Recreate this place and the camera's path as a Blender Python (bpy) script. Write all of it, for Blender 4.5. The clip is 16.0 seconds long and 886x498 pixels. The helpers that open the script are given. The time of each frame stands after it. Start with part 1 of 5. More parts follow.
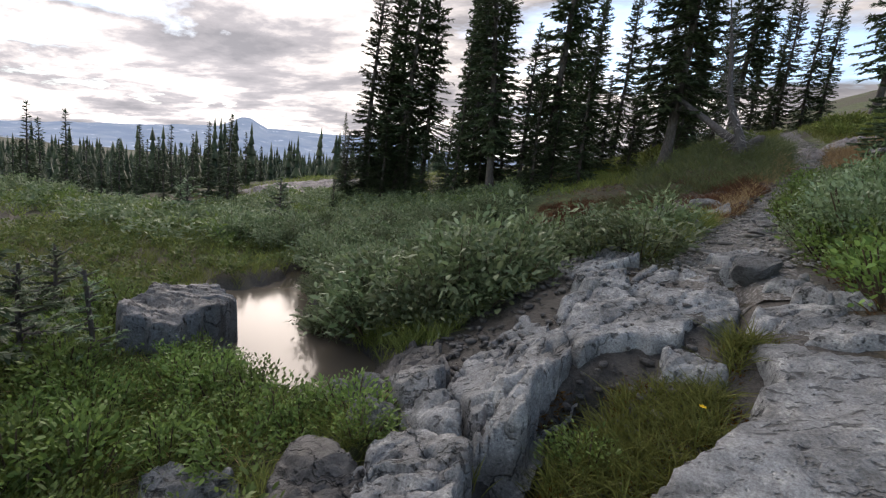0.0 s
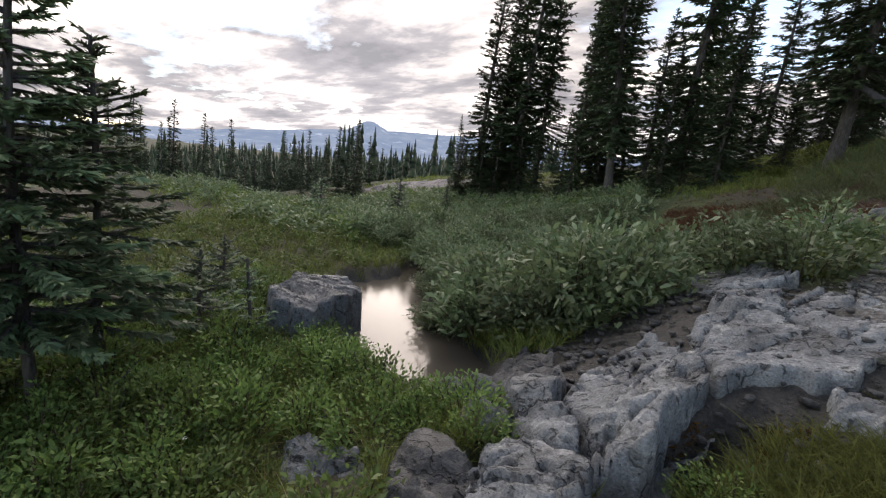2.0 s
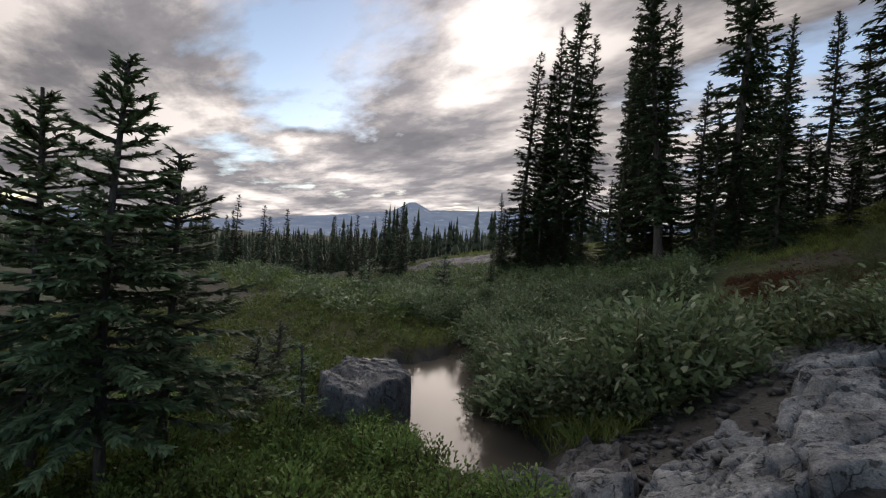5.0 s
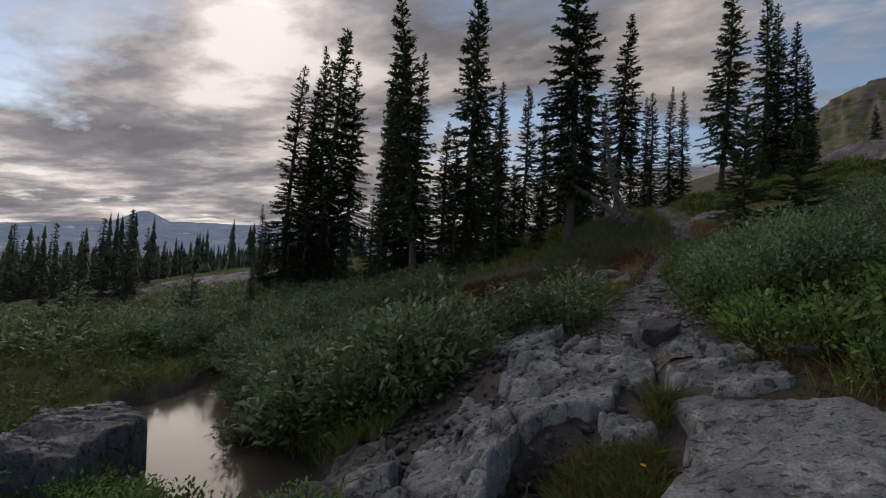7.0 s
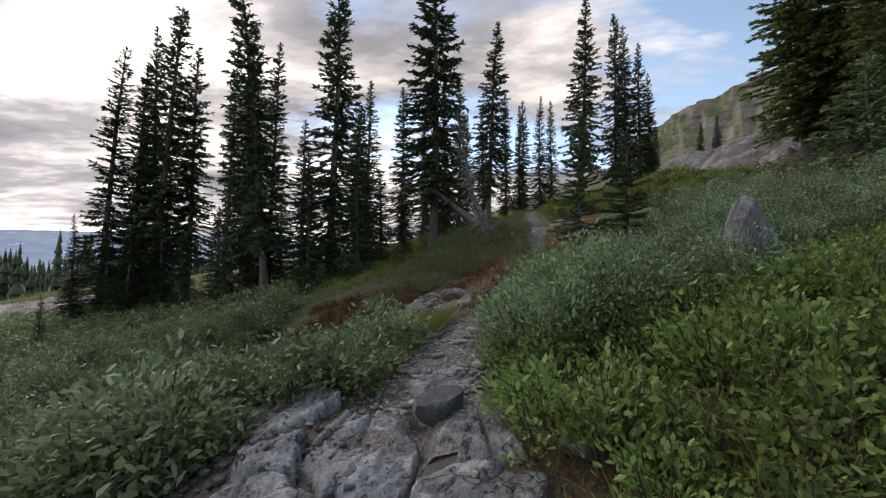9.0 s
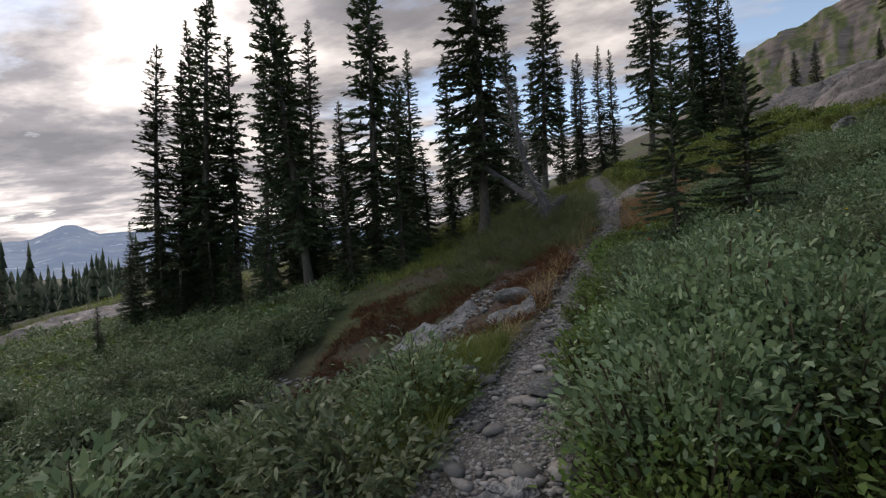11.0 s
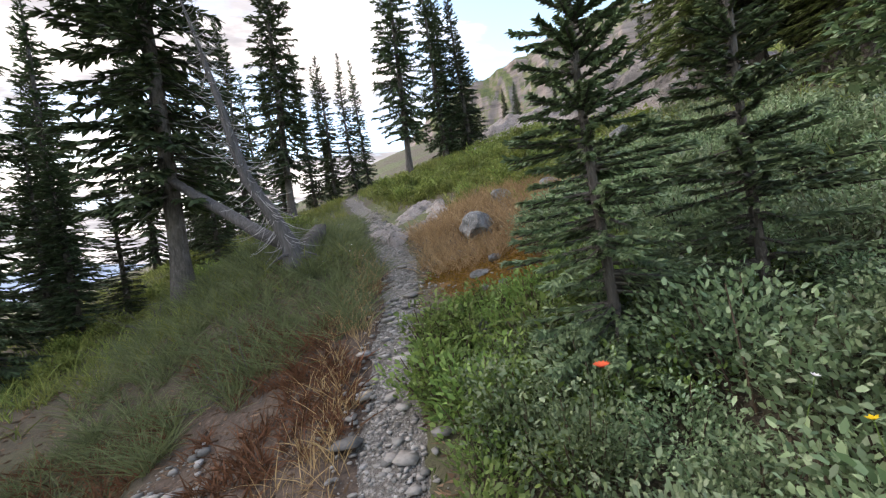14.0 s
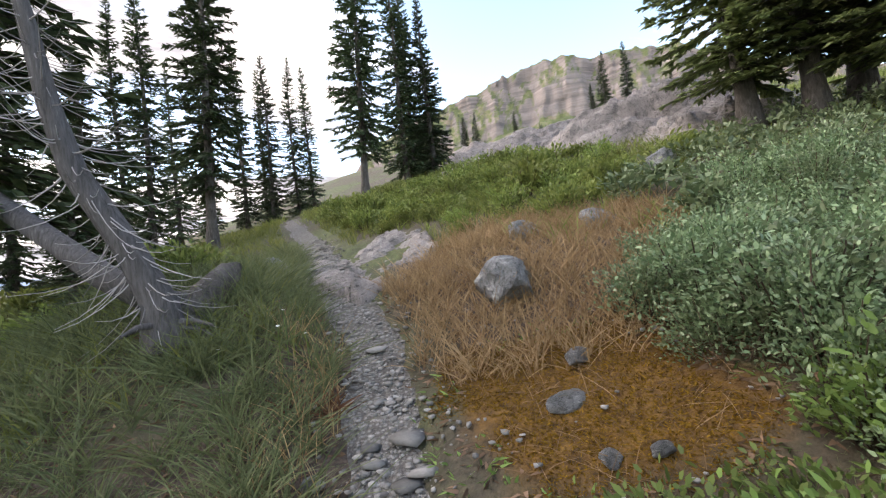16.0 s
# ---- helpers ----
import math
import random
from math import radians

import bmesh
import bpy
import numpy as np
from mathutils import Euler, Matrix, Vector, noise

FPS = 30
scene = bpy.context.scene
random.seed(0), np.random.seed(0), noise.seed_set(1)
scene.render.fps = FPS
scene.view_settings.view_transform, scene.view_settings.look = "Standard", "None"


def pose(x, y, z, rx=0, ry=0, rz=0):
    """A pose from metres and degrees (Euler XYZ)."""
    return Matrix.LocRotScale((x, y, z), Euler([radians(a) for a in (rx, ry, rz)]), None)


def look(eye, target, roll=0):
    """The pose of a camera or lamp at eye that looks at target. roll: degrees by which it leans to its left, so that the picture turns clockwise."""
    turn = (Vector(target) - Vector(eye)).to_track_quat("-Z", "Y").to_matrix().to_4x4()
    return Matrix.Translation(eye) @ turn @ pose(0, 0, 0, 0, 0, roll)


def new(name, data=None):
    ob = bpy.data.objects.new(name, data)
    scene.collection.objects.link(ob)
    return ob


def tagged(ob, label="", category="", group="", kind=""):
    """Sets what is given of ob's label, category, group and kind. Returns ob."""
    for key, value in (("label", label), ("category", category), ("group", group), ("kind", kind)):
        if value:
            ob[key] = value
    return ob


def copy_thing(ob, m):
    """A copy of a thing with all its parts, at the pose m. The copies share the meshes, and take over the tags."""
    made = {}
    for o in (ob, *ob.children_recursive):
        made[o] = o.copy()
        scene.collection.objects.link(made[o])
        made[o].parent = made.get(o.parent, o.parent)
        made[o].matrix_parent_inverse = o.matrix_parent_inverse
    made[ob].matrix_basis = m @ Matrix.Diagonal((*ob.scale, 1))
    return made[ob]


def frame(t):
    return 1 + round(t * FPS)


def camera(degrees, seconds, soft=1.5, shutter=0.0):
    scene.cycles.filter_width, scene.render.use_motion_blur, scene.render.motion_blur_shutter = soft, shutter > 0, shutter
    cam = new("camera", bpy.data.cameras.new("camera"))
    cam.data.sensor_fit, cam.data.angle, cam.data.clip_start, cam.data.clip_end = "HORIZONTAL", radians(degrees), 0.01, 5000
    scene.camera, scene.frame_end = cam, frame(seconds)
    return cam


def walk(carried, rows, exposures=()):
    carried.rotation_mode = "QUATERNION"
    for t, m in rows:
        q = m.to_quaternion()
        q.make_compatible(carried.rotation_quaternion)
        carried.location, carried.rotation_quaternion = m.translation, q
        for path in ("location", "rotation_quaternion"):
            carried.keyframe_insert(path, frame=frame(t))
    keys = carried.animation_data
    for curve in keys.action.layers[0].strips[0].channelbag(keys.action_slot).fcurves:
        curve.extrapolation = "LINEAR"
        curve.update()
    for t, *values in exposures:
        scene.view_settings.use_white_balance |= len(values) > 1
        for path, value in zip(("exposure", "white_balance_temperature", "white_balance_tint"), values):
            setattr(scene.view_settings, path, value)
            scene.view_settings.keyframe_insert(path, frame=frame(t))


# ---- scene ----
cam = camera(93.0, 16.0, soft=1.25)

PATH = [
    (0, (0.015, -0.022, 1.464), (-0.764, 1.791, 1.14), 6.4),
    (0.5, (-0.009, -0.026, 1.471), (-0.899, 1.732, 1.126), 6.5),
    (1, (-0.033, -0.04, 1.477), (-1.045, 1.646, 1.112), 6.6),
    (1.5, (-0.05, -0.058, 1.484), (-1.175, 1.551, 1.104), 6.6),
    (2, (-0.066, -0.078, 1.49), (-1.271, 1.472, 1.109), 6.6),
    (2.5, (-0.069, -0.095, 1.498), (-1.322, 1.419, 1.125), 6.7),
    (3, (-0.067, -0.105, 1.502), (-1.369, 1.382, 1.193), 6.3),
    (3.5, (-0.071, -0.124, 1.517), (-1.42, 1.337, 1.3), 5.7),
    (3.7, (-0.073, -0.132, 1.521), (-1.434, 1.326, 1.338), 5.4),
    (5.8, (-0.074, -0.134, 1.584), (-1.441, 1.325, 1.623), 2.2),
    (6, (-0.071, -0.156, 1.587), (-1.36, 1.373, 1.634), 2.3),
    (6.5, (0.002, -0.158, 1.556), (-0.971, 1.588, 1.62), 2.1),
    (7, (-0.059, -0.207, 1.508), (-0.531, 1.735, 1.599), 2.9),
    (7.5, (0.453, 0.242, 1.476), (0.474, 2.239, 1.576), -1.5),
    (8, (0.942, 0.69, 1.596), (1.157, 2.673, 1.737), -4.2),
    (8.5, (1.183, 0.883, 1.898), (1.288, 2.875, 2.048), -0.1),
    (9, (1.11, 1.164, 1.995), (1.11, 3.161, 2.105), 0.3),
    (9.2, (1.131, 1.306, 2.036), (1.105, 3.303, 2.136), -0.5),
    (11.3, (1.192, 3.151, 2.484), (0.912, 5.131, 2.447), -3.6),
    (11.5, (1.113, 3.431, 2.533), (1.003, 5.427, 2.477), -6.5),
    (12, (1.076, 4.192, 2.551), (1.334, 6.173, 2.478), -7.0),
    (12.5, (1.098, 5.097, 2.676), (1.528, 7.05, 2.646), -7.0),
    (13, (1.247, 5.849, 2.804), (1.888, 7.744, 2.812), -7.3),
    (13.5, (1.586, 6.602, 2.986), (2.342, 8.453, 3.013), -13.7),
    (14, (1.818, 7.409, 3.02), (2.657, 9.225, 2.99), -9.2),
    (14.5, (2.025, 8.122, 3.071), (2.993, 9.872, 3.083), -7.9),
    (15, (2.174, 8.84, 3.18), (3.268, 10.513, 3.258), -8.2),
    (15.5, (2.374, 9.476, 3.325), (3.5, 11.126, 3.408), -6.8),
    (16, (2.505, 10.119, 3.405), (3.592, 11.796, 3.476), -6.5),
]

walk(cam, [(t, look(eye, target, roll)) for t, eye, target, roll in PATH],
     exposures=[(t, e, 6900, 18) for t, e in ((0.0, -0.02), (3.0, -0.18), (3.7, -0.45), (5.8, -1.2), (7.0, -1.4), (7.6, -1.25), (8.0, -0.6), (8.3, -0.42), (9.0, -0.22), (11.3, -0.6), (11.7, -0.35), (12.0, -0.1), (12.5, 0.38), (13.0, 0.58), (14.5, 1.02), (16.0, 1.08))])

# ---- sky and sun ----
SUN_AZ, SUN_EL = radians(40), radians(16)  # west of the trail's heading, low behind the clouds
sun_dir = Vector((-math.sin(SUN_AZ) * math.cos(SUN_EL), math.cos(SUN_AZ) * math.cos(SUN_EL), math.sin(SUN_EL)))


class Nodes:
    """Short hand for node trees."""

    def __init__(self, tree):
        self.tree = tree

    def add(self, kind, settings=None, **inputs):
        n = self.tree.nodes.new(kind)
        for key, value in (settings or {}).items():
            setattr(n, key, value)
        for key, value in inputs.items():
            slot = n.inputs[int(key[1:])] if key[0] == "i" and key[1:].isdigit() else n.inputs[key.replace("_", " ")]
            if hasattr(value, "is_output"):
                self.tree.links.new(value, slot)
            else:
                slot.default_value = value
        return n

    def math(self, op, a, b=0.0, clamp=False):
        return self.add("ShaderNodeMath", dict(operation=op, use_clamp=clamp), i0=a, i1=b).outputs[0]

    def ramp(self, fac, *stops):
        n = self.add("ShaderNodeValToRGB", i0=fac)
        while len(n.color_ramp.elements) < len(stops):
            n.color_ramp.elements.new(0.5)
        for e, (p, c) in zip(n.color_ramp.elements, stops):
            e.position, e.color = p, (*((c,) * 3 if isinstance(c, (int, float)) else c), 1)
        return n.outputs[0]

    def mix(self, fac, a, b, how="MIX"):
        n = self.add("ShaderNodeMix", dict(data_type="RGBA", blend_type=how))
        for slot, value in ((0, fac), (6, a), (7, b)):
            if hasattr(value, "is_output"):
                self.tree.links.new(value, n.inputs[slot])
            else:
                n.inputs[slot].default_value = value if slot == 0 else (*value, 1)
        return n.outputs[2]

    def noise(self, vec, scale, detail=4.0, rough=0.55, distortion=0.0):
        n = self.add("ShaderNodeTexNoise", Scale=scale, Detail=detail, Roughness=rough, Distortion=distortion)
        if vec is not None:
            self.tree.links.new(vec, n.inputs["Vector"])
        return n.outputs[0]


def make_world():
    world = bpy.data.worlds.new("sky")
    world.use_nodes = True
    scene.world = world
    n = Nodes(world.node_tree)
    world.node_tree.nodes.clear()
    way = n.add("ShaderNodeTexCoord").outputs["Generated"]
    sky = n.add("ShaderNodeTexSky", dict(sky_type="NISHITA", sun_disc=False, sun_elevation=SUN_EL, sun_rotation=-SUN_AZ, altitude=1800.0, air_density=1.0, dust_density=0.6))
    xyz = n.add("ShaderNodeSeparateXYZ", i0=way)
    up = n.math("MAXIMUM", n.math("ADD", xyz.outputs[2], 0.10), 0.02)
    flat = n.add("ShaderNodeCombineXYZ", i0=n.math("DIVIDE", xyz.outputs[0], up), i1=n.math("DIVIDE", xyz.outputs[1], up), i2=0.0).outputs[0]
    turn = n.add("ShaderNodeMapping", i0=flat)
    turn.inputs["Rotation"].default_value = (0, 0, radians(35))
    turn.inputs["Scale"].default_value = (0.55, 1.0, 1.0)
    turn.inputs["Location"].default_value = (3.1, 0.4, 0)
    cover = n.noise(turn.outputs[0], 0.62, 9, 0.58, 0.15)
    shade = n.noise(turn.outputs[0], 1.25, 10, 0.60, 0.12)
    # the open, blue part of the sky lies to the east, the thick bank to the west
    sunward = n.add("ShaderNodeVectorMath", dict(operation="DOT_PRODUCT"), i0=way, i1=tuple(sun_dir)).outputs["Value"]
    bank = n.math("ADD", cover, n.math("MULTIPLY", n.ramp(sunward, (0.30, 0.0), (0.62, 1.0), (0.86, 1.0), (1.0, 0.9)), 0.16))
    west = n.add("ShaderNodeVectorMath", dict(operation="DOT_PRODUCT"), i0=way, i1=(-0.75, 0.40, 0.53)).outputs["Value"]
    bank = n.math("SUBTRACT", bank, n.math("MULTIPLY", n.ramp(west, (0.93, 0.0), (0.985, 1.0)), 0.12))
    mask = n.ramp(bank, (0.515, 0.0), (0.585, 1.0))
    bright = n.ramp(shade, (0.36, (0.30, 0.315, 0.345)), (0.46, (0.46, 0.47, 0.50)), (0.53, (0.86, 0.85, 0.84)), (0.60, (1.50, 1.47, 1.40)))
    glow = n.ramp(sunward, (0.0, 1.3), (0.45, 1.15), (0.72, 0.95), (0.98, 1.2))
    # deck thins above the horizon, then greys; unseen zenith brightened to light the ground
    deck = n.ramp(xyz.outputs[2], (0.02, 1.05), (0.14, 0.95), (0.24, 0.82), (0.48, 0.95), (0.75, 2.5))
    glow = n.mix(1.0, glow, deck, "MULTIPLY")
    cloud = n.mix(1.0, bright, glow, "MULTIPLY")
    cloud = n.mix(1.0, cloud, n.ramp(west, (0.80, 1.0), (0.93, 1.45)), "MULTIPLY")
    blue = n.mix(1.0, sky.outputs[0], (0.42, 0.40, 0.36), "MULTIPLY")
    colour = n.mix(mask, blue, cloud)
    back = n.add("ShaderNodeBackground", Color=colour, Strength=1.0)
    out = n.add("ShaderNodeOutputWorld", Surface=back.outputs[0])


make_world()
sun = new("sun", bpy.data.lights.new("sun", "SUN"))
sun.data.energy, sun.data.angle, sun.data.color = 2.0, radians(40), (1.0, 0.93, 0.84)
sun.matrix_world = look(sun_dir * 100, (0, 0, 0))


# ---- materials ----
def material(name, build):
    m = bpy.data.materials.new(name)
    m.use_nodes = True
    n = Nodes(m.node_tree)
    bsdf = m.node_tree.nodes["Principled BSDF"]
    build(n, bsdf)
    return m


def put(n, bsdf, **inputs):
    for key, value in inputs.items():
        slot = bsdf.inputs[key.replace("_", " ")]
        if hasattr(value, "is_output"):
            n.tree.links.new(value, slot)
        elif isinstance(value, tuple) and len(value) == 3:
            slot.default_value = (*value, 1) if slot.type == "RGBA" else value
        else:
            slot.default_value = value


def bump(n, height, strength=0.5, distance=0.02):
    return n.add("ShaderNodeBump", Height=height, Strength=strength, Distance=distance).outputs[0]


def foliage(name, dark, light, rough=0.6, sheen=0.25, through_=0.25):
    """Leaves and needles: colour varies leaf by leaf and plant by plant."""
    def build(n, b):
        island = n.add("ShaderNodeNewGeometry").outputs["Random Per Island"]
        plant = n.add("ShaderNodeObjectInfo").outputs["Random"]
        where = n.add("ShaderNodeTexCoord").outputs["Object"]
        patch = n.noise(where, 1.7, 3)
        fac = n.math("ADD", n.math("MULTIPLY", island, 0.55), n.math("MULTIPLY", patch, 0.45))
        col = n.ramp(fac, (0.15, dark), (0.85, light))
        hsv = n.add("ShaderNodeHueSaturation", Color=col, Hue=0.5, Saturation=1.0)
        n.tree.links.new(n.math("ADD", 0.66, n.math("MULTIPLY", plant, 0.62)), hsv.inputs["Value"])
        n.tree.links.new(n.math("ADD", 0.485, n.math("MULTIPLY", plant, 0.03)), hsv.inputs["Hue"])
        put(n, b, Base_Color=hsv.outputs[0], Roughness=rough, Specular_IOR_Level=sheen)
        tr = n.add("ShaderNodeBsdfTranslucent", Color=hsv.outputs[0])
        mix = n.add("ShaderNodeMixShader", i0=through_, i1=b.outputs[0], i2=tr.outputs[0])
        out = n.tree.nodes["Material Output"]
        n.tree.links.new(mix.outputs[0], out.inputs["Surface"])
    return material(name, build)


def build_rock(tint, stains):
    def build(n, b):
        where = n.add("ShaderNodeTexCoord").outputs["Object"]
        big = n.noise(where, 1.1, 5, 0.6)
        mid = n.noise(where, 9.0, 8, 0.72, 0.6)
        fine = n.noise(where, 70.0, 5, 0.7)
        pits = n.add("ShaderNodeTexVoronoi", dict(feature="F1"), Scale=26.0, Randomness=1.0, i0=where).outputs[0]
        col = n.ramp(n.math("ADD", n.math("MULTIPLY", big, 0.55), n.math("MULTIPLY", mid, 0.45)), (0.34, tuple(v * 0.40 for v in tint)), (0.48, tint), (0.64, tuple(min(1, v * 1.6) for v in tint)))
        lichen = n.ramp(n.noise(where, 3.3, 7, 0.7), (0.56, 0.0), (0.64, 1.0))
        col = n.mix(n.math("MULTIPLY", lichen, 0.55), col, stains)
        dark = n.ramp(n.math("ADD", pits, n.math("MULTIPLY", n.noise(where, 6.0, 3), 0.5)), (0.30, 0.25), (0.42, 1.0))
        col = n.mix(0.75, col, dark, "MULTIPLY")
        stain = n.ramp(n.noise(where, 2.3, 7, 0.7, 1.0), (0.36, 0.42), (0.52, 1.0))
        col = n.mix(0.9, col, stain, "MULTIPLY")
        bent = n.add("ShaderNodeVectorMath", dict(operation="MULTIPLY_ADD"), i0=n.add("ShaderNodeTexNoise", i0=where, Scale=4.0, Detail=4.0).outputs["Color"], i1=(0.5, 0.5, 0.5), i2=where).outputs[0]
        bed = n.add("ShaderNodeMapping", i0=bent)
        bed.inputs["Rotation"].default_value = (0.3, 0.2, 0.9)
        bed.inputs["Scale"].default_value = (1.0, 2.6, 1.6)
        seams = n.add("ShaderNodeTexVoronoi", dict(feature="DISTANCE_TO_EDGE"), Scale=0.9, i0=bed.outputs[0]).outputs["Distance"]
        seams = n.math("MAXIMUM", n.ramp(seams, (0.0, 0.0), (0.014, 1.0)), n.ramp(n.noise(where, 1.7, 4), (0.46, 0.0), (0.56, 1.0)))
        col = n.mix(0.85, col, n.ramp(seams, (0.0, 0.12), (1.0, 1.0)), "MULTIPLY")
        long_ = n.add("ShaderNodeMapping", i0=where)
        long_.inputs["Rotation"].default_value = (0.0, 0.0, 0.6)
        long_.inputs["Scale"].default_value = (1.0, 2.4, 1.0)
        holes = n.ramp(n.noise(long_.outputs[0], 13.0, 3, 0.5), (0.60, 1.0), (0.66, 0.0))
        col = n.mix(0.8, col, n.ramp(holes, (0.0, 0.18), (1.0, 1.0)), "MULTIPLY")
        speck = n.ramp(fine, (0.35, 0.5), (0.65, 1.4))
        col = n.mix(0.8, col, speck, "MULTIPLY")
        h = n.math("ADD", n.math("MULTIPLY", mid, 0.7), n.math("MULTIPLY", fine, 0.25))
        h = n.math("ADD", h, n.math("MULTIPLY", n.ramp(pits, (0.0, 0.0), (0.2, 1.0)), 0.35))
        h = n.math("ADD", h, n.math("MULTIPLY", n.math("ADD", seams, holes), 0.4))
        put(n, b, Base_Color=col, Roughness=n.ramp(big, (0.35, 0.42), (0.6, 0.75)), Normal=bump(n, h, 1.0, 0.045))
    return build


M_ROCK = material("granite", build_rock((0.185, 0.192, 0.196), (0.50, 0.50, 0.48)))
M_DARKROCK = material("dark_granite", build_rock((0.10, 0.105, 0.11), (0.22, 0.225, 0.23)))
M_WETROCK = material("wet_stone", build_rock((0.085, 0.082, 0.08), (0.13, 0.12, 0.11)))
M_LEDGE = material("ledge_rock", build_rock((0.20, 0.178, 0.168), (0.31, 0.28, 0.26)))


def build_ground(n, b):
    where = n.add("ShaderNodeTexCoord").outputs["Object"]
    big = n.noise(where, 0.35, 4)
    mid = n.noise(where, 3.0, 6, 0.65)
    fine = n.noise(where, 40, 4, 0.7)
    green = n.ramp(mid, (0.3, (0.030, 0.040, 0.014)), (0.55, (0.075, 0.092, 0.030)), (0.75, (0.13, 0.13, 0.05)))
    green = n.mix(0.85, green, n.ramp(n.noise(where, 26, 6, 0.75), (0.32, 0.25), (0.5, 0.9), (0.7, 1.7)), "MULTIPLY")
    earth = n.ramp(fine, (0.3, (0.030, 0.022, 0.016)), (0.7, (0.10, 0.075, 0.055)))
    col = n.mix(n.ramp(big, (0.40, 0.0), (0.58, 0.85)), green, earth)
    zone = n.add("ShaderNodeSeparateColor", i0=n.add("ShaderNodeAttribute", dict(attribute_name="zone")).outputs["Color"])
    grit = n.ramp(fine, (0.38, (0.012, 0.010, 0.009)), (0.68, (0.065, 0.058, 0.05)))
    litter = n.ramp(n.noise(where, 22, 5, 0.7), (0.3, (0.030, 0.022, 0.017)), (0.55, (0.085, 0.060, 0.045)), (0.75, (0.17, 0.13, 0.10)))
    mosses = n.ramp(n.noise(where, 14, 6, 0.7), (0.3, (0.035, 0.018, 0.004)), (0.5, (0.11, 0.055, 0.010)), (0.72, (0.19, 0.10, 0.02)))
    col = n.mix(zone.outputs[0], col, grit)
    col = n.mix(zone.outputs[1], col, litter)
    col = n.mix(zone.outputs[2], col, mosses)
    put(n, b, Base_Color=col, Roughness=n.math("SUBTRACT", 0.95, n.math("MULTIPLY", zone.outputs[0], 0.45)), Normal=bump(n, n.math("ADD", mid, n.math("MULTIPLY", fine, 0.5)), 0.8, 0.05))


def build_gravel(n, b):
    where = n.add("ShaderNodeTexCoord").outputs["Object"]
    cells = n.add("ShaderNodeTexVoronoi", dict(feature="F1"), Scale=34.0, i0=where)
    cells2 = n.add("ShaderNodeTexVoronoi", dict(feature="F1"), Scale=90.0, i0=where)
    dust = n.noise(where, 1.6, 5, 0.6)
    grey = n.ramp(n.add("ShaderNodeSeparateColor", i0=cells.outputs["Color"]).outputs[0], (0.0, (0.09, 0.088, 0.085)), (0.5, (0.20, 0.195, 0.185)), (1.0, (0.36, 0.35, 0.34)))
    grey2 = n.ramp(n.add("ShaderNodeSeparateColor", i0=cells2.outputs["Color"]).outputs[0], (0.0, (0.08, 0.075, 0.07)), (1.0, (0.30, 0.29, 0.275)))
    col = n.mix(n.ramp(dust, (0.4, 0.0), (0.6, 1.0)), grey, grey2)
    col = n.mix(n.ramp(cells.outputs[0], (0.25, 0.0), (0.6, 0.75)), col, (0.075, 0.065, 0.055))
    h = n.math("SUBTRACT", 1.0, n.math("ADD", cells.outputs[0], n.math("MULTIPLY", cells2.outputs[0], 0.5)))
    put(n, b, Base_Color=col, Roughness=0.85, Normal=bump(n, h, 1.0, 0.025))


def build_bark(n, b):
    where = n.add("ShaderNodeTexCoord").outputs["Object"]
    m = n.add("ShaderNodeMapping", i0=where)
    m.inputs["Scale"].default_value = (6, 6, 1.4)
    ridge = n.noise(m.outputs[0], 5.0, 6, 0.7, 0.5)
    patch = n.noise(where, 2.5, 4)
    col = n.ramp(ridge, (0.3, (0.030, 0.025, 0.022)), (0.55, (0.085, 0.075, 0.068)), (0.75, (0.17, 0.16, 0.15)))
    col = n.mix(n.ramp(patch, (0.5, 0.0), (0.7, 0.4)), col, (0.22, 0.22, 0.215))
    put(n, b, Base_Color=col, Roughness=0.9, Normal=bump(n, ridge, 0.9, 0.03))


def build_deadwood(n, b):
    where = n.add("ShaderNodeTexCoord").outputs["Object"]
    m = n.add("ShaderNodeMapping", i0=where)
    m.inputs["Scale"].default_value = (9, 9, 0.9)
    grain = n.noise(m.outputs[0], 5.0, 6, 0.7, 0.3)
    col = n.ramp(grain, (0.3, (0.030, 0.027, 0.027)), (0.6, (0.10, 0.093, 0.095)), (0.8, (0.24, 0.23, 0.235)))
    put(n, b, Base_Color=col, Roughness=0.8, Normal=bump(n, grain, 0.7, 0.02))


def build_water(n, b):
    where = n.add("ShaderNodeTexCoord").outputs["Object"]
    put(n, b, Base_Color=(0.095, 0.080, 0.062), Roughness=0.12, IOR=1.33, Normal=bump(n, n.noise(where, 9.0, 3), 0.06, 0.01))


M_GROUND = material("mountain_soil", build_ground)
M_GRAVEL = material("trail_gravel", build_gravel)
M_BARK = material("fir_bark", build_bark)
M_DEADWOOD = material("weathered_wood", build_deadwood)
M_WATER = material("pool_water", build_water)
M_NEEDLE = foliage("fir_needles", (0.027, 0.047, 0.024), (0.105, 0.145, 0.070), 0.55, 0.2, 0.18)
# lighter copy of the fir needles: light on the eastern firs put into colour
M_NEEDLE_LIT = foliage("lit_yellow_green_needles", (0.075, 0.108, 0.042), (0.24, 0.285, 0.11), 0.5, 0.3, 0.3)
M_NEEDLE_PALE = foliage("young_fir_needles", (0.058, 0.096, 0.052), (0.20, 0.27, 0.135), 0.5, 0.3, 0.2)
M_WILLOW = foliage("willow_leaves", (0.062, 0.098, 0.040), (0.225, 0.275, 0.145), 0.5, 0.35, 0.3)
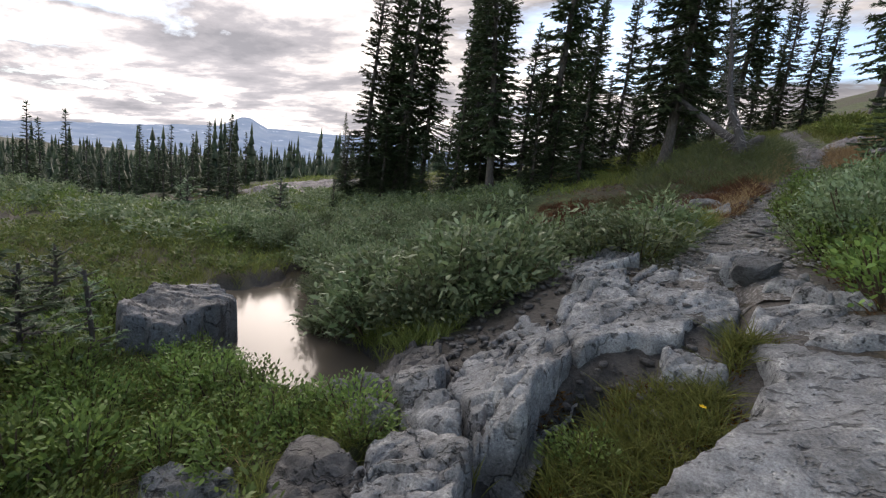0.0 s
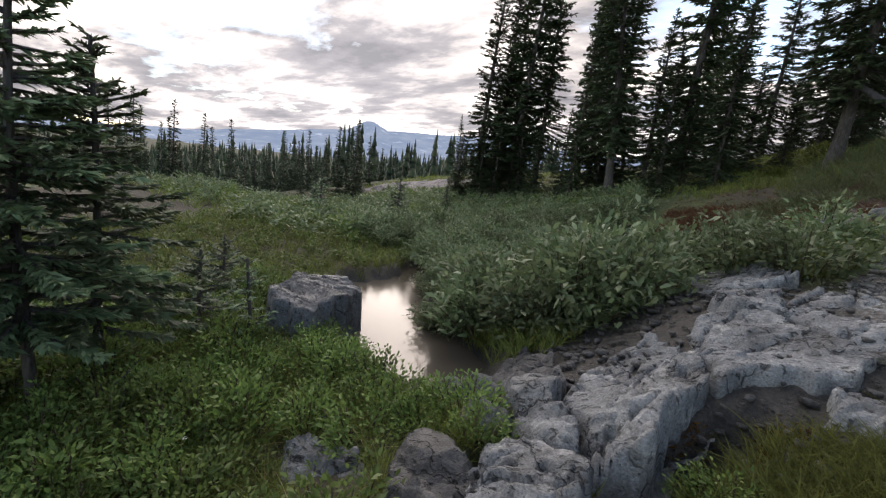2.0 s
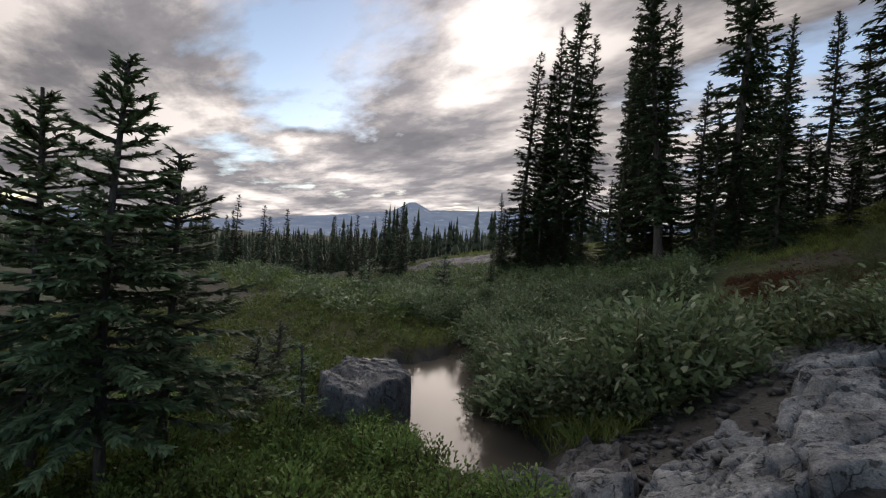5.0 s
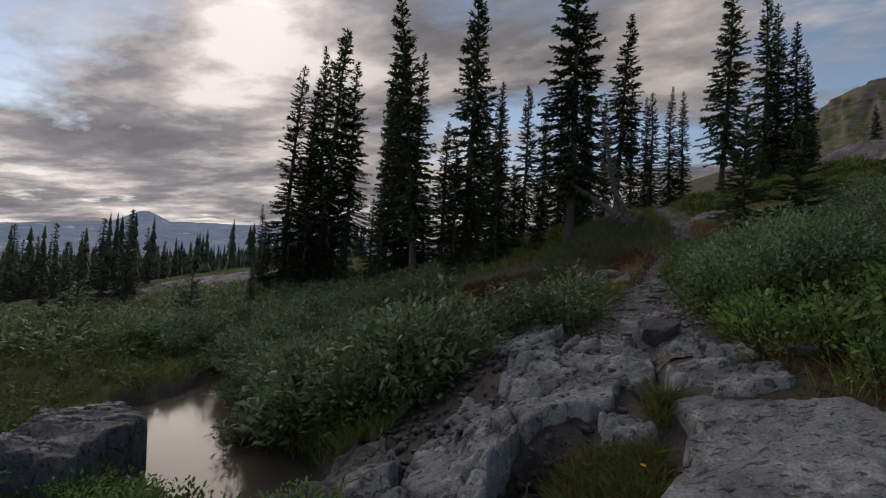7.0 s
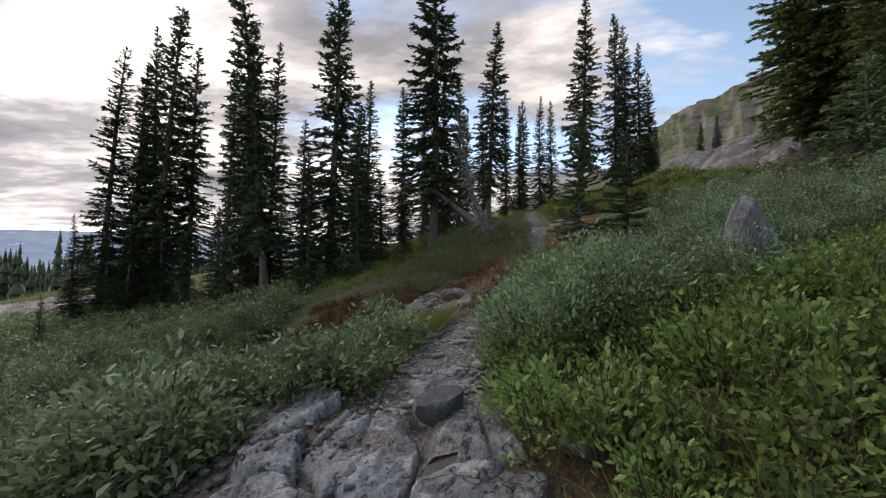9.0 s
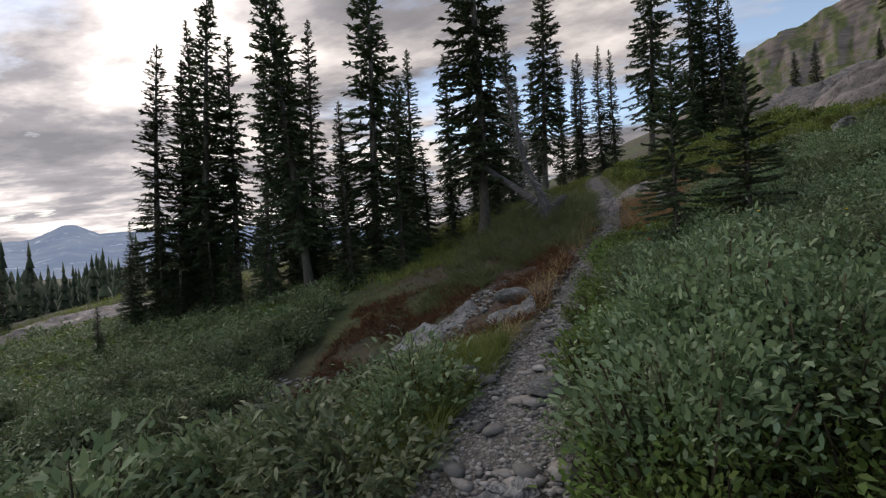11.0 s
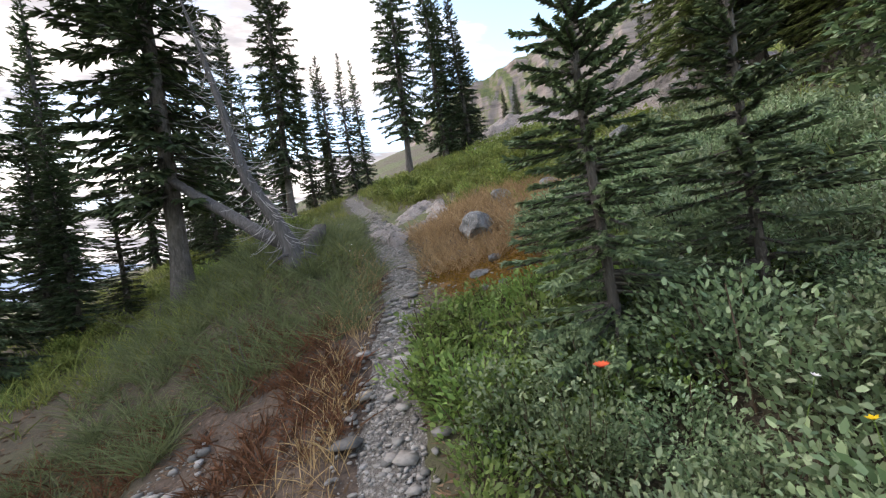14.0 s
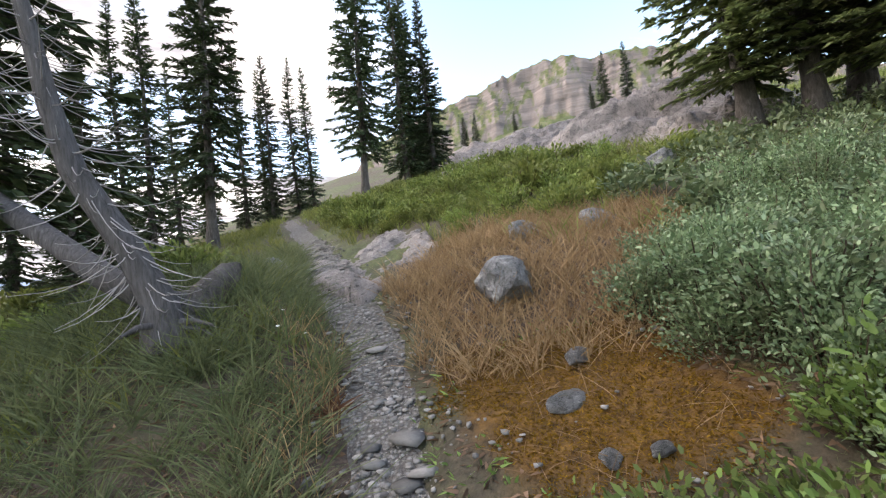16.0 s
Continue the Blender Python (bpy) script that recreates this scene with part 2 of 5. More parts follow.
M_BROAD = foliage("broad_willow_leaves", (0.060, 0.105, 0.042), (0.26, 0.335, 0.18), 0.42, 0.5, 0.3)
M_HERB = foliage("herb_leaves", (0.062, 0.105, 0.026), (0.215, 0.30, 0.080), 0.55, 0.3, 0.35)
M_BANK = foliage("bank_leaves", (0.085, 0.118, 0.028), (0.245, 0.295, 0.082), 0.55, 0.3, 0.35)
M_GRASS = foliage("grass_blades", (0.085, 0.115, 0.025), (0.25, 0.27, 0.080), 0.6, 0.2, 0.35)
M_TUSSOCK = foliage("tussock_blades", (0.060, 0.082, 0.036), (0.19, 0.21, 0.10), 0.6, 0.2, 0.3)
M_MOSS = foliage("orange_moss", (0.050, 0.026, 0.004), (0.22, 0.115, 0.018), 0.9, 0.05, 0.2)
M_STRAW = foliage("dry_grass", (0.20, 0.125, 0.060), (0.50, 0.37, 0.20), 0.7, 0.15, 0.3)
M_RUSSET = foliage("russet_herbs", (0.065, 0.035, 0.016), (0.19, 0.09, 0.05), 0.7, 0.15, 0.25)
M_LITTER = foliage("leaf_litter", (0.07, 0.045, 0.028), (0.30, 0.20, 0.13), 0.8, 0.1, 0.1)
M_TWIG = foliage("shrub_stems", (0.05, 0.035, 0.025), (0.12, 0.09, 0.065), 0.8, 0.1, 0.0)


# ---- mesh helpers ----
rng = np.random.default_rng(7)


def part(name, mesh, mat, parent=None, label=""):
    """Links a bmesh or mesh as one object under a thing."""
    if isinstance(mesh, bmesh.types.BMesh):
        data = bpy.data.meshes.new(name)
        mesh.to_mesh(data)
        mesh.free()
        mesh = data
    ob = new(name, mesh)
    if mat and not mesh.materials:
        mesh.materials.append(mat)
    if parent:
        ob.parent = parent
    if label:
        ob["label"] = label
    return ob


def mesh_of(name, verts, faces, smooth_=False):
    """A mesh from an array of corners and an array of faces that all have the same number of corners."""
    me = bpy.data.meshes.new(name)
    verts, faces = np.asarray(verts, np.float32), np.asarray(faces, np.int32)
    k = faces.shape[1]
    me.vertices.add(len(verts))
    me.vertices.foreach_set("co", verts.ravel())
    me.loops.add(faces.size)
    me.loops.foreach_set("vertex_index", faces.ravel())
    me.polygons.add(len(faces))
    me.polygons.foreach_set("loop_start", np.arange(0, faces.size, k, dtype=np.int32))
    if smooth_:
        me.polygons.foreach_set("use_smooth", np.ones(len(faces), bool))
    me.update(calc_edges=True)
    return me


def unit(v):
    return v / np.maximum(np.linalg.norm(v, axis=-1, keepdims=True), 1e-9)


def blades(base, tip_dir, length, width, bend, flat_dir=None, steps=2):
    """Strips that taper to a point: grass, needles' sprays, leaves. All arguments are arrays over the strips."""
    n = len(base)
    d = unit(tip_dir)
    side = flat_dir if flat_dir is not None else rng.normal(size=(n, 3))
    side = unit(np.cross(d, side))
    profile = {2: [0.55, 1.0, 0.0], 3: [0.7, 1.0, 0.65, 0.0]}[steps]
    rows = []
    for k, w in enumerate(profile):
        f = k / steps
        c = base + d * (length * f)[:, None] + bend * (f * f * length)[:, None]
        rows.append(c - side * (width * w * 0.5)[:, None])
        rows.append(c + side * (width * w * 0.5)[:, None])
    rows = rows[:-1]
    v = np.stack(rows, 1)
    per = v.shape[1]
    at = (np.arange(n) * per)[:, None]
    quads = [at + np.array([2 * k, 2 * k + 1, 2 * k + 3, 2 * k + 2]) for k in range(steps - 1)]
    k = 2 * (steps - 1)
    last = at + np.array([k, k + 1, k + 2, k + 2])
    # the last piece is a triangle: split the others too
    tris = [q[:, [0, 1, 2]] for q in quads] + [q[:, [0, 2, 3]] for q in quads] + [last[:, :3]]
    return v.reshape(-1, 3), np.concatenate(tris)


def joined(*pieces):
    vs, fs, at = [], [], 0
    for v, f in pieces:
        vs.append(v)
        fs.append(f + at)
        at += len(v)
    return np.concatenate(vs), np.concatenate(fs)


def tubes(starts, ends, r0, r1, sides=5, sag=0.0, steps=1):
    """Thin tapered rods, one for each pair of ends, sagging in the middle."""
    n = len(starts)
    d = unit(ends - starts)
    a = unit(np.cross(d, np.array([0.31, 0.2, 0.93])))
    b = np.cross(d, a)
    rings = []
    for k in range(steps + 1):
        f = k / steps
        c = starts + (ends - starts) * f
        c[:, 2] -= sag * 4 * f * (1 - f)
        r = (r0 + (r1 - r0) * f)[:, None]
        for s in range(sides):
            t = 2 * math.pi * s / sides
            rings.append(c + a * (r * math.cos(t)) + b * (r * math.sin(t)))
    v = np.stack(rings, 1)
    per = v.shape[1]
    at = (np.arange(n) * per)[:, None]
    fs = []
    for k in range(steps):
        for s in range(sides):
            p, q = k * sides + s, k * sides + (s + 1) % sides
            fs.append(at + np.array([p, q, q + sides]))
            fs.append(at + np.array([p, q + sides, p + sides]))
    return v.reshape(-1, 3), np.concatenate(fs)


def bent_trunk(points, radii, sides=10, rough=0.0):
    """One rod through several points."""
    points, radii = np.asarray(points, float), np.asarray(radii, float)
    d = unit(np.gradient(points, axis=0))
    ref = np.array([0.9, 0.3, 0.1]) if abs(d[0][2]) > 0.7 else np.array([0.0, 0.0, 1.0])
    a = unit(np.cross(d, ref))
    b = np.cross(d, a)
    t = np.linspace(0, 2 * math.pi, sides, endpoint=False)
    r = radii[:, None] * (1 + rough * rng.normal(size=(len(points), sides)))
    v = points[:, None] + a[:, None] * (r * np.cos(t))[..., None] + b[:, None] * (r * np.sin(t))[..., None]
    i, j = np.meshgrid(np.arange(len(points) - 1), np.arange(sides), indexing="ij")
    p, q = i * sides + j, i * sides + (j + 1) % sides
    f = np.stack([p, q, q + sides, p + sides], -1).reshape(-1, 4)
    return v.reshape(-1, 3), np.concatenate([f[:, [0, 1, 2]], f[:, [0, 2, 3]]])


# ---- the lie of the land ----
TRAIL = [(0.2, -3.0), (0.7, 0.5), (1.0, 2.5), (0.98, 4.5), (1.2, 6.0), (1.6, 7.6), (2.02, 8.9), (2.5, 10.3), (3.0, 11.5), (3.5, 12.5), (3.9, 13.5), (4.1, 14.5), (4.4, 16.0), (5.1, 19.0), (5.6, 22.0), (6.3, 26.0), (9.0, 36.0)]


def smooth(a, b, v):
    v = np.clip((v - a) / (b - a), 0, 1)
    return v * v * (3 - 2 * v)


def trail_x(y):
    return np.interp(y, [p[1] for p in TRAIL], [p[0] for p in TRAIL])


def slope_height(x, y):
    """The hillside without its small forms: it climbs along the trail and to the east, and falls into a valley in the west."""
    x, y = np.asarray(x, float), np.asarray(y, float)
    z = np.interp(y, [-60, -3, 0, 3, 5, 6.5, 9, 11, 12.5, 14, 16, 20, 24, 34, 60, 260], [-8, -0.5, 0.0, 0.6, 0.97, 1.22, 1.5, 2.02, 2.48, 2.98, 3.45, 4.3, 5.15, 7.0, 11, 21])
    side = x - trail_x(np.clip(y, -3, 36))
    up, down = np.clip(side, 0, None), np.clip(-side, 0, None)
    z = z + 0.30 * np.clip(up, 0, 14) + 0.20 * np.clip(up - 14, 0, 300)
    fall = 0.22 + 0.04 * smooth(2, 16, y)
    z = z - fall * np.clip(down, 0, 12) - 0.12 * np.clip(down - 12, 0, 14)
    shelf = smooth(1.0, 4.0, down) * (1 - smooth(7.0, 14.0, y))
    z = z * (1 - shelf) + shelf * (-0.45 - 0.012 * down + 0.035 * np.clip(y - 3, 0, 9))
    z = z + 0.65 * np.exp(-(((x - 2.3) / 1.5) ** 2 + ((y - 15.0) / 1.9) ** 2)) * smooth(0.3, 0.9, down)
    far = np.hypot(x, y)
    valley = smooth(14, 70, -x - 0.15 * np.clip(y, 0, 60)) + smooth(36, 110, y - 0.9 * x) * (1 - smooth(0, 60, x))
    z = z - 14 * np.clip(valley, 0, 1) * smooth(20, 60, far)
    deep = np.clip(valley, 0, 1) * smooth(90, 260, far)
    z = z * (1 - deep) + deep * (-22.0)
    return z


WATER = -0.62  # level of the pool
MOSS = [(3.75, 11.5), (4.05, 11.0), (4.75, 10.9), (4.95, 11.5), (5.1, 12.0), (4.2, 12.75), (3.85, 12.3)]
DRY = [(4.2, 12.6), (4.9, 11.9), (6.2, 12.0), (7.4, 13.0), (6.4, 14.6), (4.9, 15.3), (4.3, 14.0)]


def edge_distance(x, y, poly):
    """Distance to the outline, positive inside."""
    poly = np.asarray(poly, float)
    best = np.full(x.shape, 1e9)
    inside = np.zeros(x.shape, bool)
    for (ax, ay), (bx, by) in zip(poly, np.roll(poly, -1, 0)):
        t = np.clip(((x - ax) * (bx - ax) + (y - ay) * (by - ay)) / ((bx - ax) ** 2 + (by - ay) ** 2), 0, 1)
        best = np.minimum(best, np.hypot(x - ax - t * (bx - ax), y - ay - t * (by - ay)))
        cross = ((ay > y) != (by > y)) & (x < (bx - ax) * (y - ay) / (by - ay + 1e-12) + ax)
        inside ^= cross
    return np.where(inside, best, -best)


POOL = [(-5.6, 4.4), (-5.25, 5.1), (-5.7, 6.0), (-6.15, 6.9), (-6.4, 7.9), (-5.9, 8.1), (-5.35, 6.8), (-4.85, 5.6), (-4.2, 4.9), (-3.2, 4.25), (-2.45, 3.85), (-1.95, 3.3), (-2.2, 2.85), (-2.7, 2.72), (-3.2, 2.72), (-3.75, 2.7), (-4.3, 3.0), (-4.9, 3.8)]


def pool_shore(x, y):
    """Distance from the pool's uneven shore, positive in the water."""
    return edge_distance(x + 0.07 * np.sin(6.3 * y + 1.0) + 0.04 * np.sin(13.0 * y), y + 0.07 * np.sin(5.7 * x), POOL)


def pool_depth(x, y):
    """How far the ground sinks for the pool and its outlet between the rocks."""
    near = (np.abs(x + 4.2) < 4.5) & (np.abs(y - 5.3) < 4.5)
    return np.where(near, 0.32 * smooth(-0.22, 0.16, pool_shore(x, y)), 0.0)


def ground_height(x, y):
    x, y = np.asarray(x, float), np.asarray(y, float)
    z = slope_height(x, y) - pool_depth(x, y)
    near = 1 - smooth(30, 80, np.hypot(x, y))
    off = np.abs(x - trail_x(np.clip(y, -3, 36)))
    soft_ = 0.35 + 0.65 * smooth(0.3, 1.2, off)
    z = z + soft_ * (0.05 * np.sin(1.9 * x + 0.7 * y) * np.sin(1.3 * y - 0.8 * x + 1.0) + 0.02 * np.sin(5.1 * x + 1.3) * np.sin(4.3 * y + 0.4)) * near
    z = z - 0.07 * (1 - smooth(0.18, 0.42, off)) * smooth(5.5, 7.0, y)
    z = z - 0.11 * (1 - smooth(0.75, 1.1, np.hypot((x - 0.7) / 1.7, (y - 1.6) / 1.5)))
    for ax, ay, bx, by, deep in ((0.65, 3.35, 0.0, 2.75, 0.05), (0.0, 2.75, -0.22, 2.2, 0.30), (-0.22, 2.2, -0.42, 1.5, 0.38), (0.95, 4.5, 0.8, 3.45, 0.16), (-1.05, 2.3, -1.2, 1.4, 0.22)):
        t = np.clip(((x - ax) * (bx - ax) + (y - ay) * (by - ay)) / ((bx - ax) ** 2 + (by - ay) ** 2), 0, 1)
        z = z - deep * (1 - smooth(0.05, 0.17, np.hypot(x - ax - t * (bx - ax), y - ay - t * (by - ay))))
    z = z + (1 - near) * (1.2 * np.sin(x * 0.031 + 1) * np.sin(y * 0.027) + 0.5 * np.sin(x * 0.09) * np.sin(y * 0.11 + 2))
    return z


def lines(lo, hi, fine_lo, fine_hi, step, grow):
    mid = np.arange(fine_lo, fine_hi + step / 2, step)
    def out(start, end, s):
        vals, d = [], step
        p = start
        while (p < end) if s > 0 else (p > end):
            d *= grow
            p = p + s * d
            vals.append(p)
        return np.array(vals)
    return np.concatenate([out(fine_lo, lo, -1)[::-1], mid, out(fine_hi, hi, 1)])


def grid_sheet(xs, ys, fn, shift=0.0):
    x, y = np.meshgrid(xs, ys, indexing="ij")
    v = np.stack([x, y, fn(x, y) + shift], -1).reshape(-1, 3)
    i, j = np.meshgrid(np.arange(len(xs) - 1), np.arange(len(ys) - 1), indexing="ij")
    p = i * len(ys) + j
    f = np.stack([p, p + len(ys), p + len(ys) + 1, p + 1], -1).reshape(-1, 4)
    return v, f


ground = part("ground", mesh_of("ground", *grid_sheet(lines(-4200, 4200, -7, 9, 0.09, 1.09), lines(-4200, 4200, -2.5, 18, 0.09, 1.09), ground_height), smooth_=True), M_GROUND)
tagged(ground, "grassy subalpine hillside of dark soil and low herbs", "ground", kind="structure")



# ---- conifers ----
def conifer_meshes(seed, height, reach, bare, gap, twigs, leaf, droop=0.25, dead=0.0, whorl=6, power=0.75, wisp=0.0, thin=0.34):
    """Trunk and crown of a spire-shaped fir. reach: length of the longest boughs; bare: height of the free trunk; gap: between whorls."""
    r = np.random.default_rng(seed)
    bend = r.normal(size=2) * 0.012 * height
    hs = np.linspace(0, 1, 14)
    sway = np.stack([bend[0] * hs**2, bend[1] * hs**2 + 0.006 * height * np.sin(hs * 5 + seed), hs * height], 1)
    base_r = 0.0105 * height + 0.010 if height > 6 else 0.0065 * height + 0.006
    trunk = bent_trunk(sway, base_r * (1 - hs) ** 0.8 + 0.012 + base_r * 0.6 * np.exp(-hs * 28), 9, 0.05)
    starts, dirs, lens = [], [], []
    h = bare
    while h < height * 0.985:
        f = (h - bare) / (height - bare)
        for k in range(whorl):
            if r.random() < 0.12 + wisp * (1 - f):
                continue
            a = r.random() * 2 * math.pi
            length = reach * ((1 - f) ** power + 0.03) * r.uniform(0.6, 1.12) * (0.55 + 0.45 * min(1.0, f / 0.10 + 0.35))
            hh = h + r.normal() * gap * 0.3
            starts.append((np.interp(hh / height, hs, sway[:, 0]), np.interp(hh / height, hs, sway[:, 1]), hh))
            rise = -droop * (1 - f) + 0.55 * f**2 + r.normal() * 0.08
            dirs.append((math.cos(a), math.sin(a), rise))
            lens.append(max(length, 0.08))
        h += gap * r.uniform(0.75, 1.25)
    starts, dirs, lens = np.array(starts), unit(np.array(dirs)), np.array(lens)
    n = len(starts)
    ends = starts + dirs * lens[:, None]
    boughs = tubes(starts, ends, 0.012 + 0.012 * lens, np.full(n, 0.004), 3, 0.0)
    # sprays of needles along every bough
    count = np.maximum(4, (lens * twigs).astype(int))
    own = np.repeat(np.arange(n), count)
    u = r.random(len(own)) ** 0.75 * 0.95 + 0.06
    u = np.maximum(u, 0.12)
    at = starts[own] + dirs[own] * (lens[own] * u)[:, None]
    at[:, 2] += (u**2 * 0.10 - u * 0.03) * lens[own]
    level = np.stack([-dirs[own][:, 1], dirs[own][:, 0], np.zeros(len(own))], 1)
    hand = np.where(r.random(len(own)) < 0.5, -1.0, 1.0)[:, None]
    out = dirs[own] * r.uniform(0.5, 1.0, (len(own), 1)) + level * hand * r.uniform(0.1, 1.0, (len(own), 1)) + r.normal(size=(len(own), 3)) * [0.14, 0.14, 0.22]
    size = leaf * r.uniform(0.6, 1.25, len(own)) * (0.65 + 0.35 * np.minimum(1, lens[own] / (0.6 * reach)))
    flat = r.normal(size=(len(own), 3)) * 0.45 + level * 0.0 + np.array([0, 0, 1.0])
    fall = np.tile([0, 0, -0.12], (len(own), 1)) + r.normal(size=(len(own), 3)) * 0.05
    crown = blades(at, out, size, size * thin * r.uniform(0.75, 1.25, len(own)), fall, unit(flat))
    # tip
    top = np.array([[*sway[-1]]] * 8)
    tip = blades(top - [0, 0, 0.25], np.array([0, 0, 1.0]) + r.normal(size=(8, 3)) * 0.3, np.full(8, leaf * 1.1), np.full(8, leaf * 0.25), np.zeros((8, 3)))
    crown = joined(crown, tip)
    return trunk, boughs, crown


def conifer(label, mat, group="", **kw):
    tree = new("fir_tree")
    trunk, boughs, crown = conifer_meshes(**kw)
    part("trunk", mesh_of("trunk", *trunk, smooth_=True), M_BARK, tree, "grey fir trunk")
    tagged(part("branch_wood", mesh_of("branch_wood", *boughs), M_BARK, tree), kind="stuff")
    tagged(part("crown", mesh_of("crown", *crown), mat, tree, "dense dark-green needles"), kind="stuff")
    return tagged(tree, label, "tree", group)


def ground_at(x, y):
    return float(ground_height(x, y))


FIRS = [conifer("tall dark-green subalpine fir with a narrow spire", M_NEEDLE, "firs of the hillside", seed=s, height=12.0, reach=r, bare=b, gap=0.21, twigs=52, leaf=0.20, droop=d, whorl=9, power=p, thin=0.30)
        for s, r, b, d, p in ((1, 1.3, 0.7, 0.42, 0.66), (2, 1.12, 0.3, 0.38, 0.60), (3, 1.5, 2.0, 0.42, 0.75), (4, 1.05, 0.25, 0.32, 0.65), (5, 1.5, 0.3, 0.46, 0.85))]
FIRS.append(conifer("broad fir on the eastern bank, yellow-green needles lightened as if lit", M_NEEDLE_LIT, "firs of the eastern bank", seed=6, height=12.0, reach=1.35, bare=1.4, gap=0.21, twigs=85, leaf=0.15, droop=0.4, whorl=10, power=0.7, thin=0.3))
# plainer firs for the wood's edge down the slope
FIRS += [conifer("dark spire-topped fir at the edge of the valley wood", M_NEEDLE, "firs of the valley edge", seed=s, height=12.0, reach=r, bare=0.3, gap=0.36, twigs=22, leaf=0.38, droop=0.4, whorl=9, power=p, thin=0.32) for s, r, p in ((7, 1.0, 0.8), (8, 1.2, 0.9))]


def plant_fir(kind, x, y, height, turn=0.0, lean=(0.0, 0.0), wide=1.0, lift=0.0, first={}):
    s = height / 12.0
    m = Matrix.Translation((x, y, ground_at(x, y) - 0.06 + lift)) @ pose(0, 0, 0, lean[0], lean[1], turn)
    src = FIRS[kind]
    if kind not in first:
        first[kind] = True
        src.matrix_basis = m @ Matrix.Diagonal((s * wide, s * wide, s, 1))
        return src
    ob = copy_thing(src, m)
    ob.scale = (s * wide, s * wide, s)
    return ob


# ---- trees, by stand ----
# the tall stand west of the trail: kind, x, y, height, turn, lean to the east, width
for kind, x, y, h, turn, lean, wide in (
        (1, -12.8, 18.2, 11.4, 10, 2.0, 0.9), (3, -12.1, 18.9, 11.0, 80, 2.0, 0.9), (0, -10.9, 18.5, 13.4, 40, 2.0, 1.0), (4, -11.4, 19.6, 12.6, 200, 1.5, 0.8),
        (2, -9.8, 19.1, 11.6, 130, 1.0, 0.8), (3, -7.1, 16.8, 10.4, 60, 1.5, 0.55), (1, -7.3, 19.3, 11.7, 300, 1.0, 0.85), (3, -6.7, 19.8, 11.4, 20, 1.0, 0.8),
        (2, -5.3, 16.4, 12.3, 210, 3.0, 0.85), (0, -3.7, 19.4, 13.8, 90, 1.5, 1.0), (4, -2.8, 22.0, 9.2, 10, 1.0, 1.0), (2, 0.75, 15.9, 11.6, 140, -1.5, 1.0),
        (4, -14.6, 19.0, 4.4, 0, 0.0, 0.9), (3, -11.3, 14.2, 1.8, 0, 0.0, 1.3), (4, -2.0, 16.2, 6.4, 70, 0.0, 1.0), (3, -3.4, 15.2, 5.0, 170, 0.0, 1.1),
        (2, -8.6, 21.4, 9.6, 45, 0.0, 0.9), (1, -13.6, 21.5, 9.0, 95, 0.0, 1.0), (4, -4.6, 18.0, 6.8, 33, 0.0, 1.1)):
    plant_fir(kind, x, y, h, turn, (0, lean + 1.0), wide * 1.12)
# low growth that fills the foot of the stand
for kind, x, y, h, turn, wide in (
        (1, -13.2, 17.4, 3.4, 15, 1.9), (4, -12.0, 17.6, 4.2, 140, 1.5), (1, -11.0, 17.3, 3.6, 77, 1.9), (3, -10.0, 17.8, 4.4, 200, 1.6), (1, -9.0, 17.6, 3.2, 250, 1.9), (4, -8.1, 18.3, 4.0, 31, 1.5),
        (3, -6.4, 18.0, 3.6, 110, 1.7), (1, -5.6, 18.6, 4.2, 300, 1.7), (4, -3.2, 17.6, 3.4, 66, 1.6), (1, -1.4, 18.2, 4.0, 180, 1.7), (3, -0.4, 17.4, 3.0, 20, 1.7), (1, 1.2, 18.8, 3.6, 95, 1.6), (3, -2.3, 19.6, 5.0, 12, 1.3)):
    plant_fir(kind, x, y, h, turn, (0, 1.0), wide)
# along the upper trail
for kind, x, y, h, turn, lean, wide in (
        (2, 3.6, 24.3, 11.6, 20, 1.0, 1.0), (3, 1.2, 29.5, 10.4, 75, 0.0, 0.9), (1, 2.1, 27.1, 9.6, 130, 0.0, 1.0), (4, 0.6, 25.5, 7.5, 240, 0.0, 1.1),
        (3, 5.9, 33.0, 9.6, 10, 0.0, 0.9), (1, 6.9, 31.5, 8.4, 55, 0.0, 1.0), (4, 8.6, 33.6, 9.0, 100, 0.0, 0.9), (1, 9.8, 34.6, 8.6, 200, 0.0, 0.9), (3, 7.6, 36.5, 9.4, 280, 0.0, 0.9),
        (2, 9.0, 25.2, 12.2, 160, -3.5, 0.95), (0, 11.6, 26.3, 11.0, 30, 0.0, 0.9), (1, 12.4, 27.0, 10.4, 70, 0.0, 0.9), (4, 13.1, 26.4, 8.6, 0, 0.0, 1.1), (1, 15.2, 29.6, 7.4, 0, 0.0, 1.0),
        (3, 4.6, 37.5, 10.5, 15, 0.0, 1.0), (4, 3.0, 34.0, 9.0, 15, 0.0, 1.0), (0, -1.5, 28.0, 10.5, 60, 0.0, 1.0), (2, -4.5, 27.5, 10.0, 10, 0.0, 1.0), (1, -0.4, 33.0, 10.0, 10, 0.0, 1.0)):
    plant_fir(kind, x, y, h, turn, (0, lean), wide)
